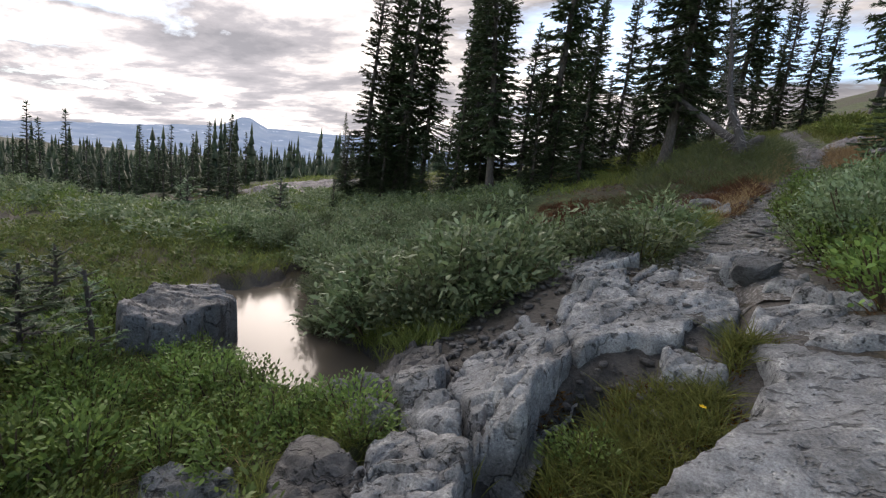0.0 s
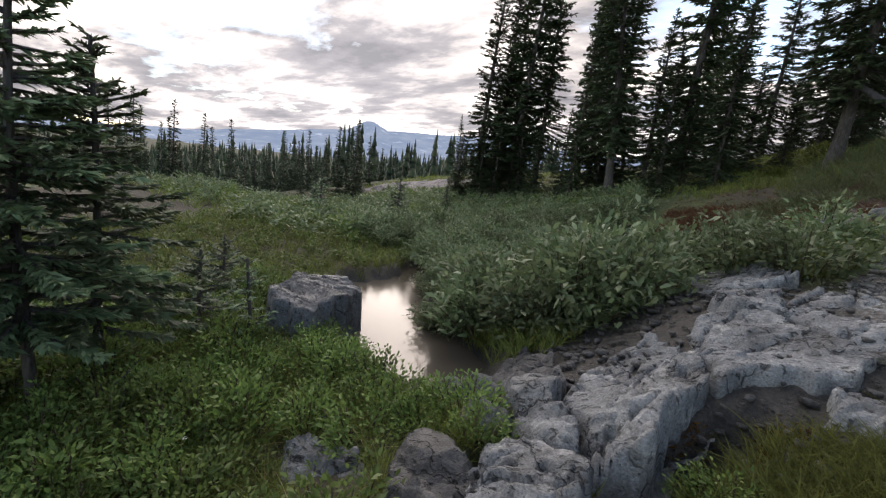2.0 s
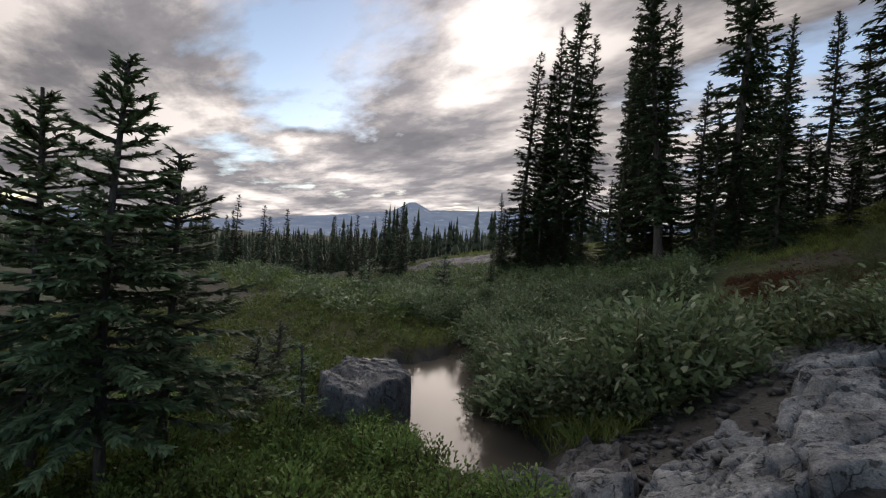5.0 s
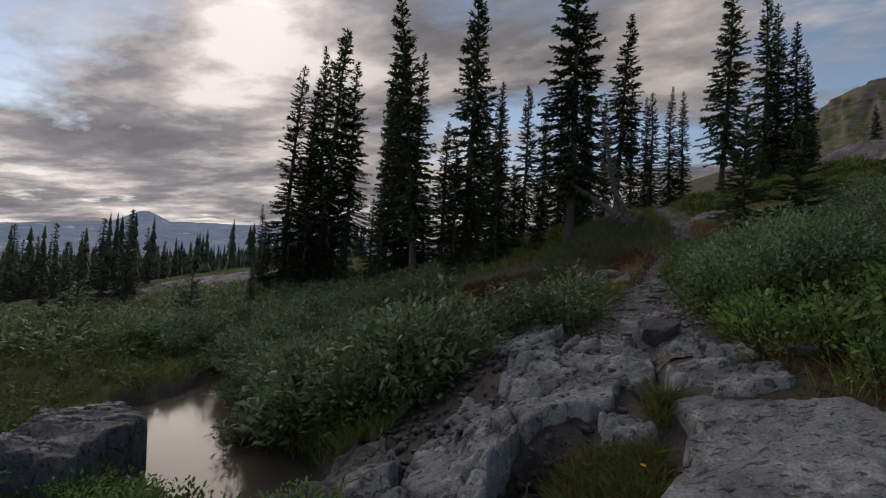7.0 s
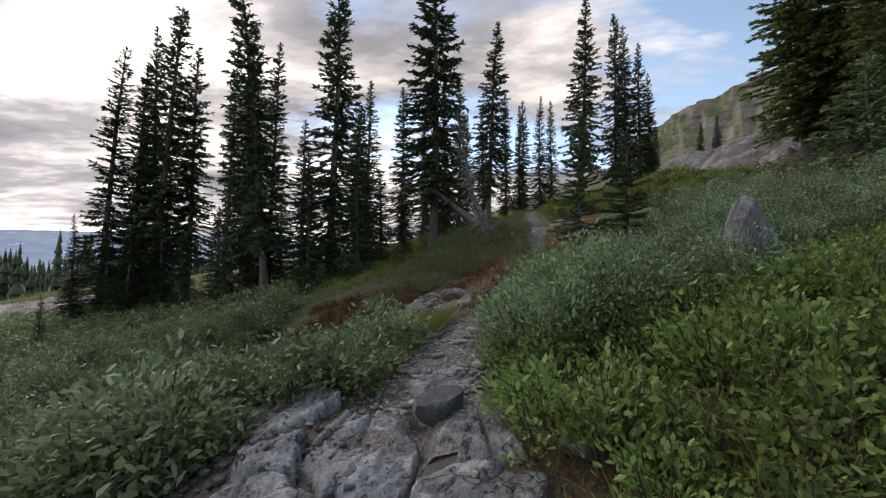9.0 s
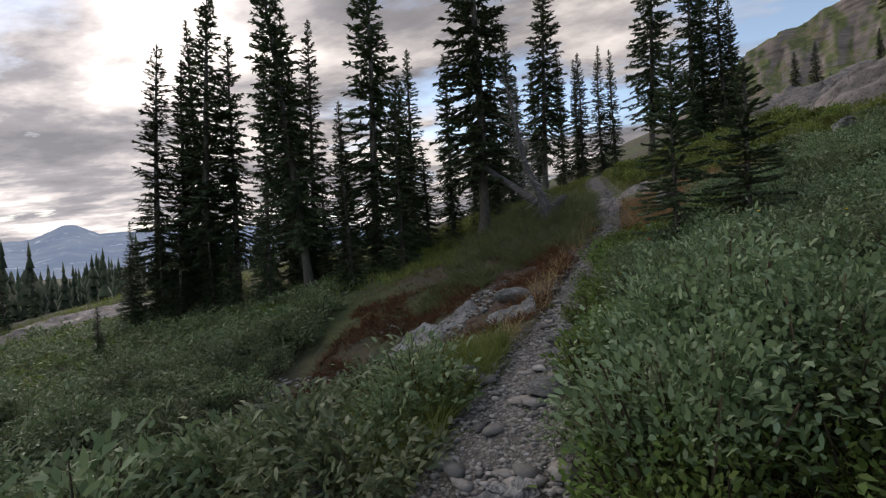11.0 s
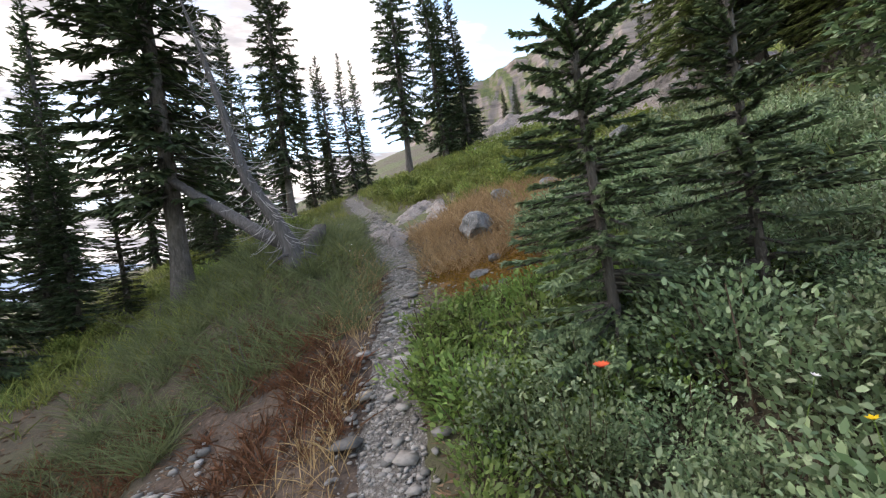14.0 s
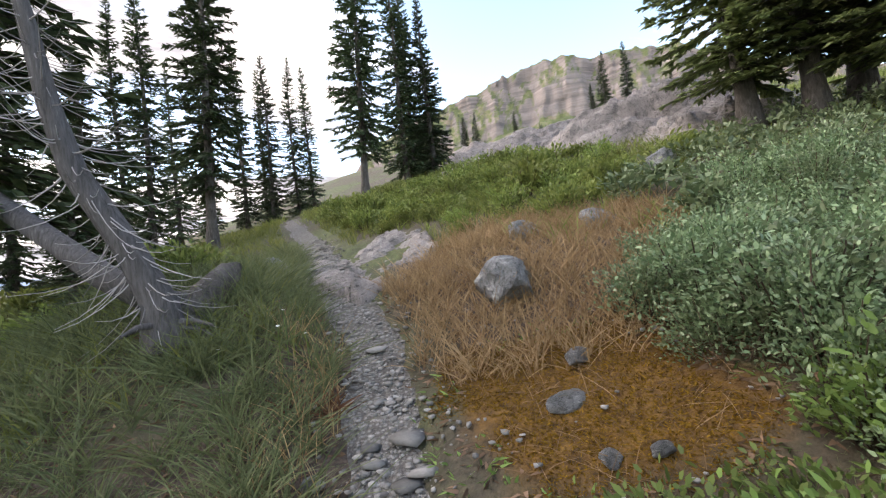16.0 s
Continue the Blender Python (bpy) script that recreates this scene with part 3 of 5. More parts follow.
# big firs on the eastern bank, and lone ones below the cliff
for kind, x, y, h, turn, lean, wide in (
        (5, 12.4, 12.6, 11.0, 20, -3.0, 1.25), (5, 13.4, 12.2, 12.0, 100, -2.0, 1.25), (5, 12.0, 13.5, 9.5, 60, 0.0, 1.5), (5, 11.6, 10.6, 6.0, 60, 0.0, 1.6), (5, 15.2, 10.6, 12.5, 10, 0.0, 1.4), (5, 12.6, 11.4, 10.0, 200, 0.0, 1.5),
        (1, 34.2, 29.3, 6.6, 0, 0.0, 1.1), (4, 33.0, 30.6, 6.2, 60, 0.0, 1.2), (3, 30.5, 30.0, 3.6, 0, 0.0, 1.3), (4, 36.5, 27.0, 3.4, 0, 0.0, 1.3), (3, 38.0, 25.0, 4.0, 0, 0.0, 1.2),
        (1, 24.0, 38.0, 3.4, 0, 0.0, 1.4), (4, 26.5, 39.5, 3.8, 0, 0.0, 1.3), (3, 29.0, 37.0, 3.2, 0, 0.0, 1.3), (1, 21.5, 41.0, 4.2, 0, 0.0, 1.2), (4, 19.5, 38.0, 3.5, 0, 0.0, 1.2)):
    plant_fir(kind, x, y, h, turn, (0, lean), wide)

# the nearest edge of the valley woods
edge_r = np.random.default_rng(12)
for k in range(62):
    az, far_ = radians(48 + k * 0.62 + edge_r.normal()), edge_r.uniform(26, 40)
    plant_fir(int(edge_r.integers(6, 8)), -math.sin(az) * far_, math.cos(az) * far_, edge_r.uniform(3.6, 6.2), edge_r.random() * 360, (0, 0), 1.1, -1.2)

# young firs close to the trail, finer in their needles
for label, x, y, kw in (
        ("young fir with tiered open boughs above the herbs", -3.77, 0.30, dict(seed=21, height=3.15, reach=0.85, bare=0.65, gap=0.10, twigs=230, leaf=0.085, thin=0.30, droop=0.2, whorl=8, power=0.8)),
        ("young fir with a bent top and layered boughs", -4.22, -0.02, dict(seed=22, height=2.95, reach=0.88, bare=0.5, gap=0.10, twigs=230, leaf=0.085, thin=0.30, droop=0.2, whorl=8, power=0.75)),
        ("slender young fir with a bare lower trunk", -3.98, 0.74, dict(seed=23, height=2.6, reach=0.75, bare=0.55, gap=0.11, twigs=230, leaf=0.085, thin=0.30, droop=0.2, whorl=7, power=0.7)),
        ("young fir with pale layered boughs beside the trail", 3.75, 9.3, dict(seed=24, height=3.1, reach=0.68, bare=0.2, gap=0.10, twigs=560, leaf=0.055, thin=0.32, droop=0.22, whorl=9, power=0.75)),
        ("small bushy fir among willow shrubs", 4.5, 8.85, dict(seed=25, height=2.45, reach=0.62, bare=0.3, gap=0.11, twigs=560, leaf=0.055, thin=0.32, droop=0.12, whorl=9, power=0.8)),
        ("knee-high fir sapling in the herbs", -3.9, 1.9, dict(seed=26, height=0.95, reach=0.22, bare=0.25, gap=0.1, twigs=220, leaf=0.06, thin=0.18, droop=-0.1, whorl=4, power=0.6)),
        ("low fir sapling in the herbs", -4.6, 1.7, dict(seed=27, height=0.95, reach=0.55, bare=0.1, gap=0.09, twigs=260, leaf=0.075, thin=0.18, droop=-0.05, whorl=6, power=0.7)),
        ("low fir sapling with short boughs", -5.6, 2.4, dict(seed=28, height=0.85, reach=0.5, bare=0.1, gap=0.09, twigs=260, leaf=0.075, thin=0.18, droop=-0.05, whorl=6, power=0.7)),
        ("small fir sapling above the shrubs", -9.5, 9.5, dict(seed=29, height=1.6, reach=0.6, bare=0.1, gap=0.12, twigs=90, leaf=0.12, droop=-0.05, whorl=6, power=0.7)),
        ("small fir sapling above the shrubs", -11.5, 8.0, dict(seed=30, height=1.3, reach=0.55, bare=0.1, gap=0.12, twigs=90, leaf=0.12, droop=-0.05, whorl=6, power=0.7)),
        ("stunted fir beside the eastern bank", 9.8, 9.6, dict(seed=31, height=2.6, reach=1.1, bare=0.1, gap=0.15, twigs=70, leaf=0.16, droop=0.1, whorl=6, power=0.7))):
    tree = conifer(label, M_NEEDLE_PALE, **kw)
    tree.location = (x, y, ground_at(x, y) - 0.03)


def spires(name, label, x, y, z, h, w, seed):
    """Small conifers far away, joined: ragged tiers on each."""
    r = np.random.default_rng(seed)
    vs, fs, at = [], [], 0
    tiers, sides = 8, 7
    for i in range(len(x)):
        k = np.arange(tiers)
        f = k / tiers
        rad = w[i] * (1 - f) ** 0.8 * r.uniform(0.75, 1.2, tiers)
        low = h[i] * (0.06 + 0.9 * f)
        a = r.random() * 6 + np.arange(sides) * 2 * math.pi / sides
        ring = np.stack([rad[:, None] * np.cos(a) * r.uniform(0.6, 1.25, (tiers, sides)), rad[:, None] * np.sin(a) * r.uniform(0.6, 1.25, (tiers, sides)), (low[:, None] - rad[:, None] * 0.35) * np.ones((1, sides))], -1)
        peak = np.stack([np.zeros(tiers), np.zeros(tiers), low + h[i] * 0.22 * (1 - 0.4 * f)], -1)
        peak[-1, 2] = h[i]
        v = np.concatenate([ring.reshape(-1, 3), peak]) + [x[i], y[i], z[i] - 0.2]
        p = (np.arange(tiers)[:, None] * sides + np.arange(sides))
        q = (np.arange(tiers)[:, None] * sides + (np.arange(sides) + 1) % sides)
        t = np.broadcast_to(tiers * sides + np.arange(tiers)[:, None], p.shape)
        fs.append(np.stack([p, q, t], -1).reshape(-1, 3) + at)
        vs.append(v)
        at += len(v)
    wood = part(name, mesh_of(name, np.concatenate(vs), np.concatenate(fs)), M_NEEDLE)
    tagged(wood, label, "forest", kind="stuff")


def far_forest():
    """The woods that fill the valley: small spires, too many to count."""
    r = np.random.default_rng(5)
    n = 5200
    az = np.radians(r.uniform(24, 105, n))
    d = 40 * np.exp(r.random(n) ** 0.85 * 2.9)
    x, y = -np.sin(az) * d, np.cos(az) * d
    ok = (slope_height(x, y) < -2.0)
    x, y, d = x[ok], y[ok], d[ok]
    z = ground_height(x, y)
    h = np.interp(d, [40, 60, 90, 200], [6.5, 9.0, 12.0, 12.0]) * r.uniform(0.7, 1.12, len(x))
    w = h * r.uniform(0.10, 0.17, len(x))
    spires("valley_forest", "dense dark conifer forest filling the valley below", x, y, z, h, w, 6)


far_forest()



# ---- rock ----
def lattice(x, y, seed):
    """Smooth value noise on a plane, about -1 to 1."""
    r = np.random.default_rng(seed).uniform(-1, 1, (64, 64))
    xi, yi = np.floor(x).astype(int), np.floor(y).astype(int)
    fx, fy = x - xi, y - yi
    fx, fy = fx * fx * (3 - 2 * fx), fy * fy * (3 - 2 * fy)
    g = lambda a, b: r[a % 64, b % 64]
    return (g(xi, yi) * (1 - fx) + g(xi + 1, yi) * fx) * (1 - fy) + (g(xi, yi + 1) * (1 - fx) + g(xi + 1, yi + 1) * fx) * fy


def fbm(x, y, seed, octaves=4):
    return sum(lattice(x * 2**k, y * 2**k, seed + k) * 0.5**k for k in range(octaves))


SLABS = []


def slab(label, outline, lift, seed, mat=None, step=0.019, dome=0.012, rough=0.035, cracks=(), sink=0.35, edge=0.02, tilt=(0.0, 0.0), name="rock_slab", level=None):
    """A slab of bedrock: a broken, slightly domed top, worn edges and steep sides that go into the ground.
    cracks: lines (ax, ay, bx, by) along which it is split."""
    poly = np.asarray(outline, float)
    SLABS.append(poly)
    mid = poly.mean(0)
    lo, hi = poly.min(0) - 0.2, poly.max(0) + 0.2
    xs, ys = np.arange(lo[0], hi[0], step), np.arange(lo[1], hi[1], step)
    x, y = np.meshgrid(xs, ys, indexing="ij")
    jx, jy = x + 0.05 * fbm(x * 5, y * 5, seed, 3), y + 0.05 * fbm(x * 5 + 9, y * 5, seed + 3, 3)
    s = edge_distance(jx, jy, poly)
    base = slope_height(mid[0], mid[1]) if level is None else level
    # the hillside's own slope carries the top
    gx = (slope_height(mid[0] + 0.5, mid[1]) - slope_height(mid[0] - 0.5, mid[1])) * 0.95 + tilt[0]
    gy = (slope_height(mid[0], mid[1] + 0.5) - slope_height(mid[0], mid[1] - 0.5)) * 0.95 + tilt[1]
    top = base + gx * (x - mid[0]) + gy * (y - mid[1]) + lift
    layers = fbm(x * 1.5 + y * 0.6, y * 2.6 - x * 0.5, seed + 11, 4)
    top = top + 0.6 * rough * fbm(x * 2.2, y * 2.2, seed + 7, 6) + 0.8 * rough * (np.floor(3 * layers) + smooth(0.9, 1.0, 3 * layers - np.floor(3 * layers)))
    top = top - 0.02 * np.clip(1 - np.abs(fbm(x * 3.1, y * 3.1, seed + 21, 3)) * 9, 0, 1)
    pits = np.clip(lattice(x * 17 + y * 6, y * 19, seed + 5) - 0.5, 0, 0.3)
    top = top - pits * 0.05 + dome * smooth(0, 0.4, s)
    for ax, ay, bx, by in cracks:
        t = np.clip(((x - ax) * (bx - ax) + (y - ay) * (by - ay)) / ((bx - ax) ** 2 + (by - ay) ** 2), 0, 1)
        d = np.hypot(jx - ax - t * (bx - ax), jy - ay - t * (by - ay))
        top = top - 0.09 * (1 - smooth(0.008, 0.035, d))
    fr = np.random.default_rng(seed + 300)
    for _ in range(int(2 + 2.5 * min(3.0, (hi - lo).max() - 0.4))):
        px, py, pa = fr.uniform(lo[0], hi[0]), fr.uniform(lo[1], hi[1]), fr.choice([0.35, 1.2, 2.0]) + fr.normal() * 0.25
        d = np.abs((jx - px) * math.sin(pa) - (jy - py) * math.cos(pa) + 0.03 * fbm(x * 3, y * 3, seed + 31, 3))
        reach_ = smooth(-0.3, 0.1, 0.55 - np.abs((x - px) * math.cos(pa) + (y - py) * math.sin(pa)))
        top = top - 0.06 * (1 - smooth(0.004, 0.022, d)) * reach_
        top = top + 0.02 * reach_ * smooth(-0.02, 0.02, (jx - px) * math.sin(pa) - (jy - py) * math.cos(pa)) * fr.choice([-1, 0, 1])
    side = smooth(-0.035, edge, s)
    z = top - (lift + sink) * (1 - side) ** 2
    v = np.stack([x - mid[0], y - mid[1], z - base], -1).reshape(-1, 3)
    i, j = np.meshgrid(np.arange(len(xs) - 1), np.arange(len(ys) - 1), indexing="ij")
    p = i * len(ys) + j
    f = np.stack([p, p + len(ys), p + len(ys) + 1, p + 1], -1).reshape(-1, 4)
    keep = (s > -0.13).reshape(-1)
    f = f[keep[f].all(1)]
    used = np.unique(f)
    remap = np.zeros(len(v), int)
    remap[used] = np.arange(len(used))
    ob = part(name, mesh_of(name, v[used], remap[f]), mat or M_ROCK)
    ob.location = (mid[0], mid[1], float(base))
    return tagged(ob, label, "rock", "bedrock slabs by the trail")


def boulder_mesh(seed, cuts=9, rough=0.06, detail=3):
    """A broken stone about 1 across: a ball cut by planes, then roughened."""
    r = np.random.default_rng(seed)
    bm = bmesh.new()
    bmesh.ops.create_icosphere(bm, subdivisions=detail, radius=0.62)
    planes = [(Vector(unit(r.normal(size=3))), r.uniform(0.34, 0.52)) for _ in range(cuts)]
    for v in bm.verts:
        for nrm, d in planes:
            over = v.co.dot(nrm) - d
            if over > 0:
                v.co -= nrm * over
        v.co += v.normal * rough * noise.noise(v.co * 3.1 + Vector((seed, 0, 0)))
    data = bpy.data.meshes.new("stone")
    bm.to_mesh(data)
    bm.free()
    return data


STONES = [boulder_mesh(s) for s in range(40, 46)]
SMALL = [boulder_mesh(s, 7, 0.08, 2) for s in range(50, 56)]


def stone(label, kind, x, y, size, turn=0.0, mat=None, sink=0.3, name="stone", group="", lift=0.0):
    """size: length, width, height."""
    data = STONES[kind % len(STONES)].copy()
    data.materials.append(mat or M_ROCK)
    ob = new(name, data)
    ob.matrix_basis = Matrix.Translation((x, y, ground_at(x, y) + size[2] * (0.5 - sink) + lift)) @ pose(0, 0, 0, 0, 0, turn) @ Matrix.Diagonal((*size, 1))
    return tagged(ob, label, "rock", group)


slab("pale flat granite slab with a pointed end", [(-1.2, 5.6), (-0.8, 5.75), (-0.05, 5.35), (0.2, 5.1), (0.05, 4.78), (-0.5, 4.75)], 0.10, 1, tilt=(0.05, 0))
slab("small cracked granite block", [(-0.38, 4.2), (-0.15, 4.62), (0.08, 4.58), (0.09, 4.0), (-0.24, 4.06)], 0.13, 2, cracks=[(-0.4, 4.1, 0.1, 4.3)])
slab("large grey granite slab with a cracked face", [(-0.45, 3.85), (-0.36, 4.1), (0.08, 3.95), (0.33, 3.78), (0.58, 3.52), (0.5, 3.22), (0.18, 3.15), (-0.1, 2.95), (-0.3, 3.3)], 0.06, 3, edge=0.03, rough=0.03)
slab("broad rounded granite slab", [(0.14, 4.5), (0.3, 4.74), (0.75, 4.55), (0.93, 4.2), (0.88, 3.7), (0.62, 3.5), (0.29, 3.86), (0.13, 4.1)], 0.05, 4, dome=0.03)
slab("angular granite slab beside the trail", [(0.88, 3.42), (1.0, 3.72), (1.3, 3.82), (1.6, 3.5), (1.62, 3.2), (1.28, 3.1), (0.98, 3.2)], 0.05, 5, dome=0.02)
slab("wide worn granite pavement with small pits", [(0.82, 3.15), (1.3, 3.04), (1.75, 2.85), (1.97, 2.5), (2.2, 2.15), (2.42, 1.6), (2.5, 0.9), (2.2, -0.5), (0.5, -0.9), (-0.5, 0.1), (-0.25, 1.5), (0.25, 1.72), (0.45, 2.0), (0.8, 2.5), (0.88, 2.85)], 0.11, 6, step=0.026, rough=0.014, dome=0.02)
slab("broken blue-grey granite block above the gully", [(-1.05, 3.05), (-0.92, 3.35), (-0.72, 3.68), (-0.36, 3.35), (-0.2, 2.95), (-0.27, 2.5), (-0.36, 2.05), (-0.55, 1.95), (-0.95, 2.6)], 0.13, 7, edge=0.025, rough=0.05, tilt=(0.12, 0.0), cracks=[(-0.9, 3.0, -0.4, 2.6), (-0.7, 3.5, -0.55, 2.0), (-0.5, 3.3, -0.25, 2.8)])
slab("low split granite rock in the gully", [(-1.15, 1.97), (-1.0, 2.05), (-0.62, 2.0), (-0.45, 1.75), (-0.48, 1.4), (-0.9, 1.3)], 0.12, 8, edge=0.03, rough=0.04, cracks=[(-1.1, 1.7, -0.5, 1.8)])
slab("tilted thin granite plate", [(-1.5, 2.68), (-1.22, 2.8), (-0.8, 2.3), (-0.62, 2.02), (-0.92, 2.1)], 0.16, 9, edge=0.02, tilt=(0.1, 0.05))
slab("wet dark rock at the pool's edge", [(-1.9, 3.1), (-1.75, 3.7), (-1.3, 3.25), (-0.98, 2.68), (-1.4, 2.6)], 0.10, 10, M_WETROCK, rough=0.06)
slab("flat dark stone step of the trail", [(0.86, 5.05), (1.3, 5.1), (1.45, 4.85), (1.2, 4.62), (0.9, 4.6)], 0.10, 11)
slab("narrow granite ledge by the seep", [(1.08, 4.07), (1.36, 4.12), (1.6, 3.88), (1.62, 3.68), (1.38, 3.72)], 0.10, 12)
slab("low granite rock sunk in moss", [(0.36, 3.14), (0.7, 3.16), (0.72, 2.88), (0.34, 2.84)], 0.03, 13)
slab("mossy dark rock in the gully", [(-1.64, 1.75), (-1.5, 1.95), (-0.95, 1.6), (-0.9, 1.2), (-1.3, 1.2)], 0.16, 14, M_WETROCK, rough=0.05)
slab("pale flat stone in the herbs", [(-2.28, 1.3), (-2.17, 1.46), (-1.79, 1.53), (-1.5, 1.39), (-1.9, 1.1)], 0.10, 15)
slab("long pale rock slab on the slope", [(-1.9, 10.6), (-0.77, 11.15), (0.49, 10.7), (0.9, 9.9), (0.5, 9.9), (-1.1, 10.2)], 0.10, 16, step=0.05, tilt=(0.06, 0))
slab("flat grey stone at the trail's edge", [(0.92, 9.25), (1.3, 9.3), (1.62, 9.15), (1.58, 8.85), (1.05, 8.98)], 0.10, 17)
slab("broken flat stone set in the trail", [(1.86, 8.3), (2.24, 7.95), (2.04, 7.65), (1.8, 7.75)], 0.06, 18)
slab("bare rock pavement crossing the trail", [(4.25, 17.0), (5.6, 17.3), (6.1, 16.4), (5.6, 15.0), (4.7, 14.5), (4.15, 14.4), (4.1, 15.4)], 0.02, 19, M_LEDGE, step=0.04, rough=0.05, cracks=[(4.4, 16.5, 5.8, 15.9), (4.2, 15.3, 5.5, 15.2)])

# the dark block that stands in the pool
slab("dark angular boulder with a flat top standing in the pool", [(-4.6, 2.5), (-4.8, 3.0), (-4.35, 3.4), (-3.87, 3.3), (-3.74, 2.95), (-3.68, 2.4), (-4.05, 2.2)], 0.42, 20, M_DARKROCK, edge=0.015, rough=0.03, tilt=(0.02, -0.02), name="boulder", level=-0.52, cracks=[(-4.5, 2.9, -3.8, 2.9)])

for label, kind, x, y, size, turn in (
        ("white angular stone beside the trail", 0, 0.88, 6.62, (0.26, 0.22, 0.24), 20), ("grey boulder sunk in dry grass", 3, 5.03, 13.05, (0.66, 0.5, 0.46), 40),
        ("pale boulder in the grass", 2, 3.75, 16.6, (0.42, 0.4, 0.4), 60), ("pale stone in dry grass", 3, 6.1, 13.9, (0.4, 0.3, 0.28), 0), ("pale stone in dry grass", 4, 6.9, 13.4, (0.42, 0.36, 0.3), 90),
        ("pale stone on the bank", 5, 9.4, 13.9, (0.5, 0.45, 0.45), 30), ("pale stone on the bank", 2, 9.0, 14.6, (0.45, 0.36, 0.3), 30), ("grey boulder among willow shrubs", 0, 4.25, 5.42, (0.5, 0.42, 0.95), 40),
        ("dark rounded stone above the seep", 1, 1.12, 4.45, (0.42, 0.26, 0.26), 15), ("grey stone at the water", 2, -1.32, 2.2, (0.3, 0.24, 0.24), 15), ("dark stone at the water", 3, -1.12, 2.38, (0.24, 0.2, 0.16), 70),
        ("dark stone at the water", 4, -1.6, 2.55, (0.36, 0.28, 0.2), 0), ("small stone in the shallows", 5, -1.75, 2.85, (0.2, 0.16, 0.14), 0), ("small stone in the shallows", 0, -1.95, 2.7, (0.18, 0.14, 0.12), 40),
        ("flat pale stone by the willow", 1, 1.95, 3.6, (0.34, 0.22, 0.12), 0), ("pale stone at the edge of the herbs", 2, 2.62, 1.95, (0.34, 0.24, 0.16), 0), ("small grey stone in the herbs", 3, -2.35, 1.72, (0.16, 0.12, 0.08), 0),
        ("upright grey stone beside the trail", 4, 3.5, 10.5, (0.16, 0.12, 0.3), 0), ("grey stone under russet herbs", 5, 1.35, 9.9, (0.5, 0.36, 0.26), 0), ("pale stone in the trail", 0, 1.8, 7.2, (0.36, 0.3, 0.12), 0), ("flat broken stone at the trail's edge", 3, 1.5, 6.15, (0.42, 0.34, 0.1), 25),
        ("pale stone in the trail", 1, 1.7, 6.7, (0.3, 0.34, 0.1), 50), ("flat stone in moss", 2, 4.25, 11.75, (0.22, 0.14, 0.1), 0), ("flat stone in moss", 3, 4.6, 11.95, (0.26, 0.14, 0.1), 20), ("small stone in moss", 4, 4.05, 11.35, (0.11, 0.09, 0.07), 0),
        ("small stone in moss", 5, 4.2, 11.2, (0.1, 0.08, 0.07), 0), ("small stone at the trail's edge", 0, 3.02, 12.35, (0.11, 0.1, 0.08), 0)):
    stone(label, kind, x, y, size, turn, M_DARKROCK if "dark" in label else M_ROCK, group="loose stones")


# rock ledges on the eastern bank
def outcrop(label, mid, half, height, seed, turn):
    n = 90
    u, w = np.meshgrid(np.linspace(-1, 1, n), np.linspace(-1, 1, n // 2), indexing="ij")
    body = np.clip(1 - np.abs(u) ** 3, 0, 1) ** 0.5 * np.clip(1 - np.abs(w) ** 2.5, 0, 1) ** 0.6
    steps_ = fbm(u * 2.5 + w, w * 4, seed, 4)
    h = height * body * (0.75 + 0.35 * steps_)
    h = np.where(body > 0, 0.55 * h + 0.45 * np.round(h / 0.16) * 0.16, h) + 0.05 * fbm(u * 9, w * 9, seed + 2, 3)
    c, s = math.cos(radians(turn)), math.sin(radians(turn))
    x, y = u * half[0] * c - w * half[1] * s, u * half[0] * s + w * half[1] * c
    z = slope_height(x + mid[0], y + mid[1]) - slope_height(*mid) + h - 0.15
    i, j = np.meshgrid(np.arange(n - 1), np.arange(n // 2 - 1), indexing="ij")
    p = i * (n // 2) + j
    f = np.stack([p, p + n // 2, p + n // 2 + 1, p + 1], -1).reshape(-1, 4)
    ob = part("rock_outcrop", mesh_of("rock_outcrop", np.stack([x, y, z], -1).reshape(-1, 3), f), M_LEDGE)
    ob.location = (*mid, float(slope_height(*mid)))
    tagged(ob, label, "rock", "ledges of the eastern bank")


outcrop("layered pinkish rock ledge on the bank", (14.2, 16.6), (3.2, 1.6), 1.3, 61, -35)
outcrop("long grey rock ledge on the slope", (15.5, 21.5), (3.0, 1.3), 0.9, 63, -25)
outcrop("grey layered outcrop above the green bank", (12.8, 22.0), (2.2, 1.0), 0.5, 71, -30)
outcrop("broad grey outcrop below the cliff", (15.4, 19.0), (2.4, 1.1), 0.6, 73, -40)
outcrop("low rock ledge below the firs", (12.9, 14.4), (1.6, 1.0), 0.7, 65, -40)
outcrop("bare layered rock slope below the cliff", (19, 29), (3.5, 1.8), 1.0, 67, -30)
outcrop("pale rock hump at the valley's edge", (-19.0, 21.5), (4.5, 2.6), 0.5, 69, 20)


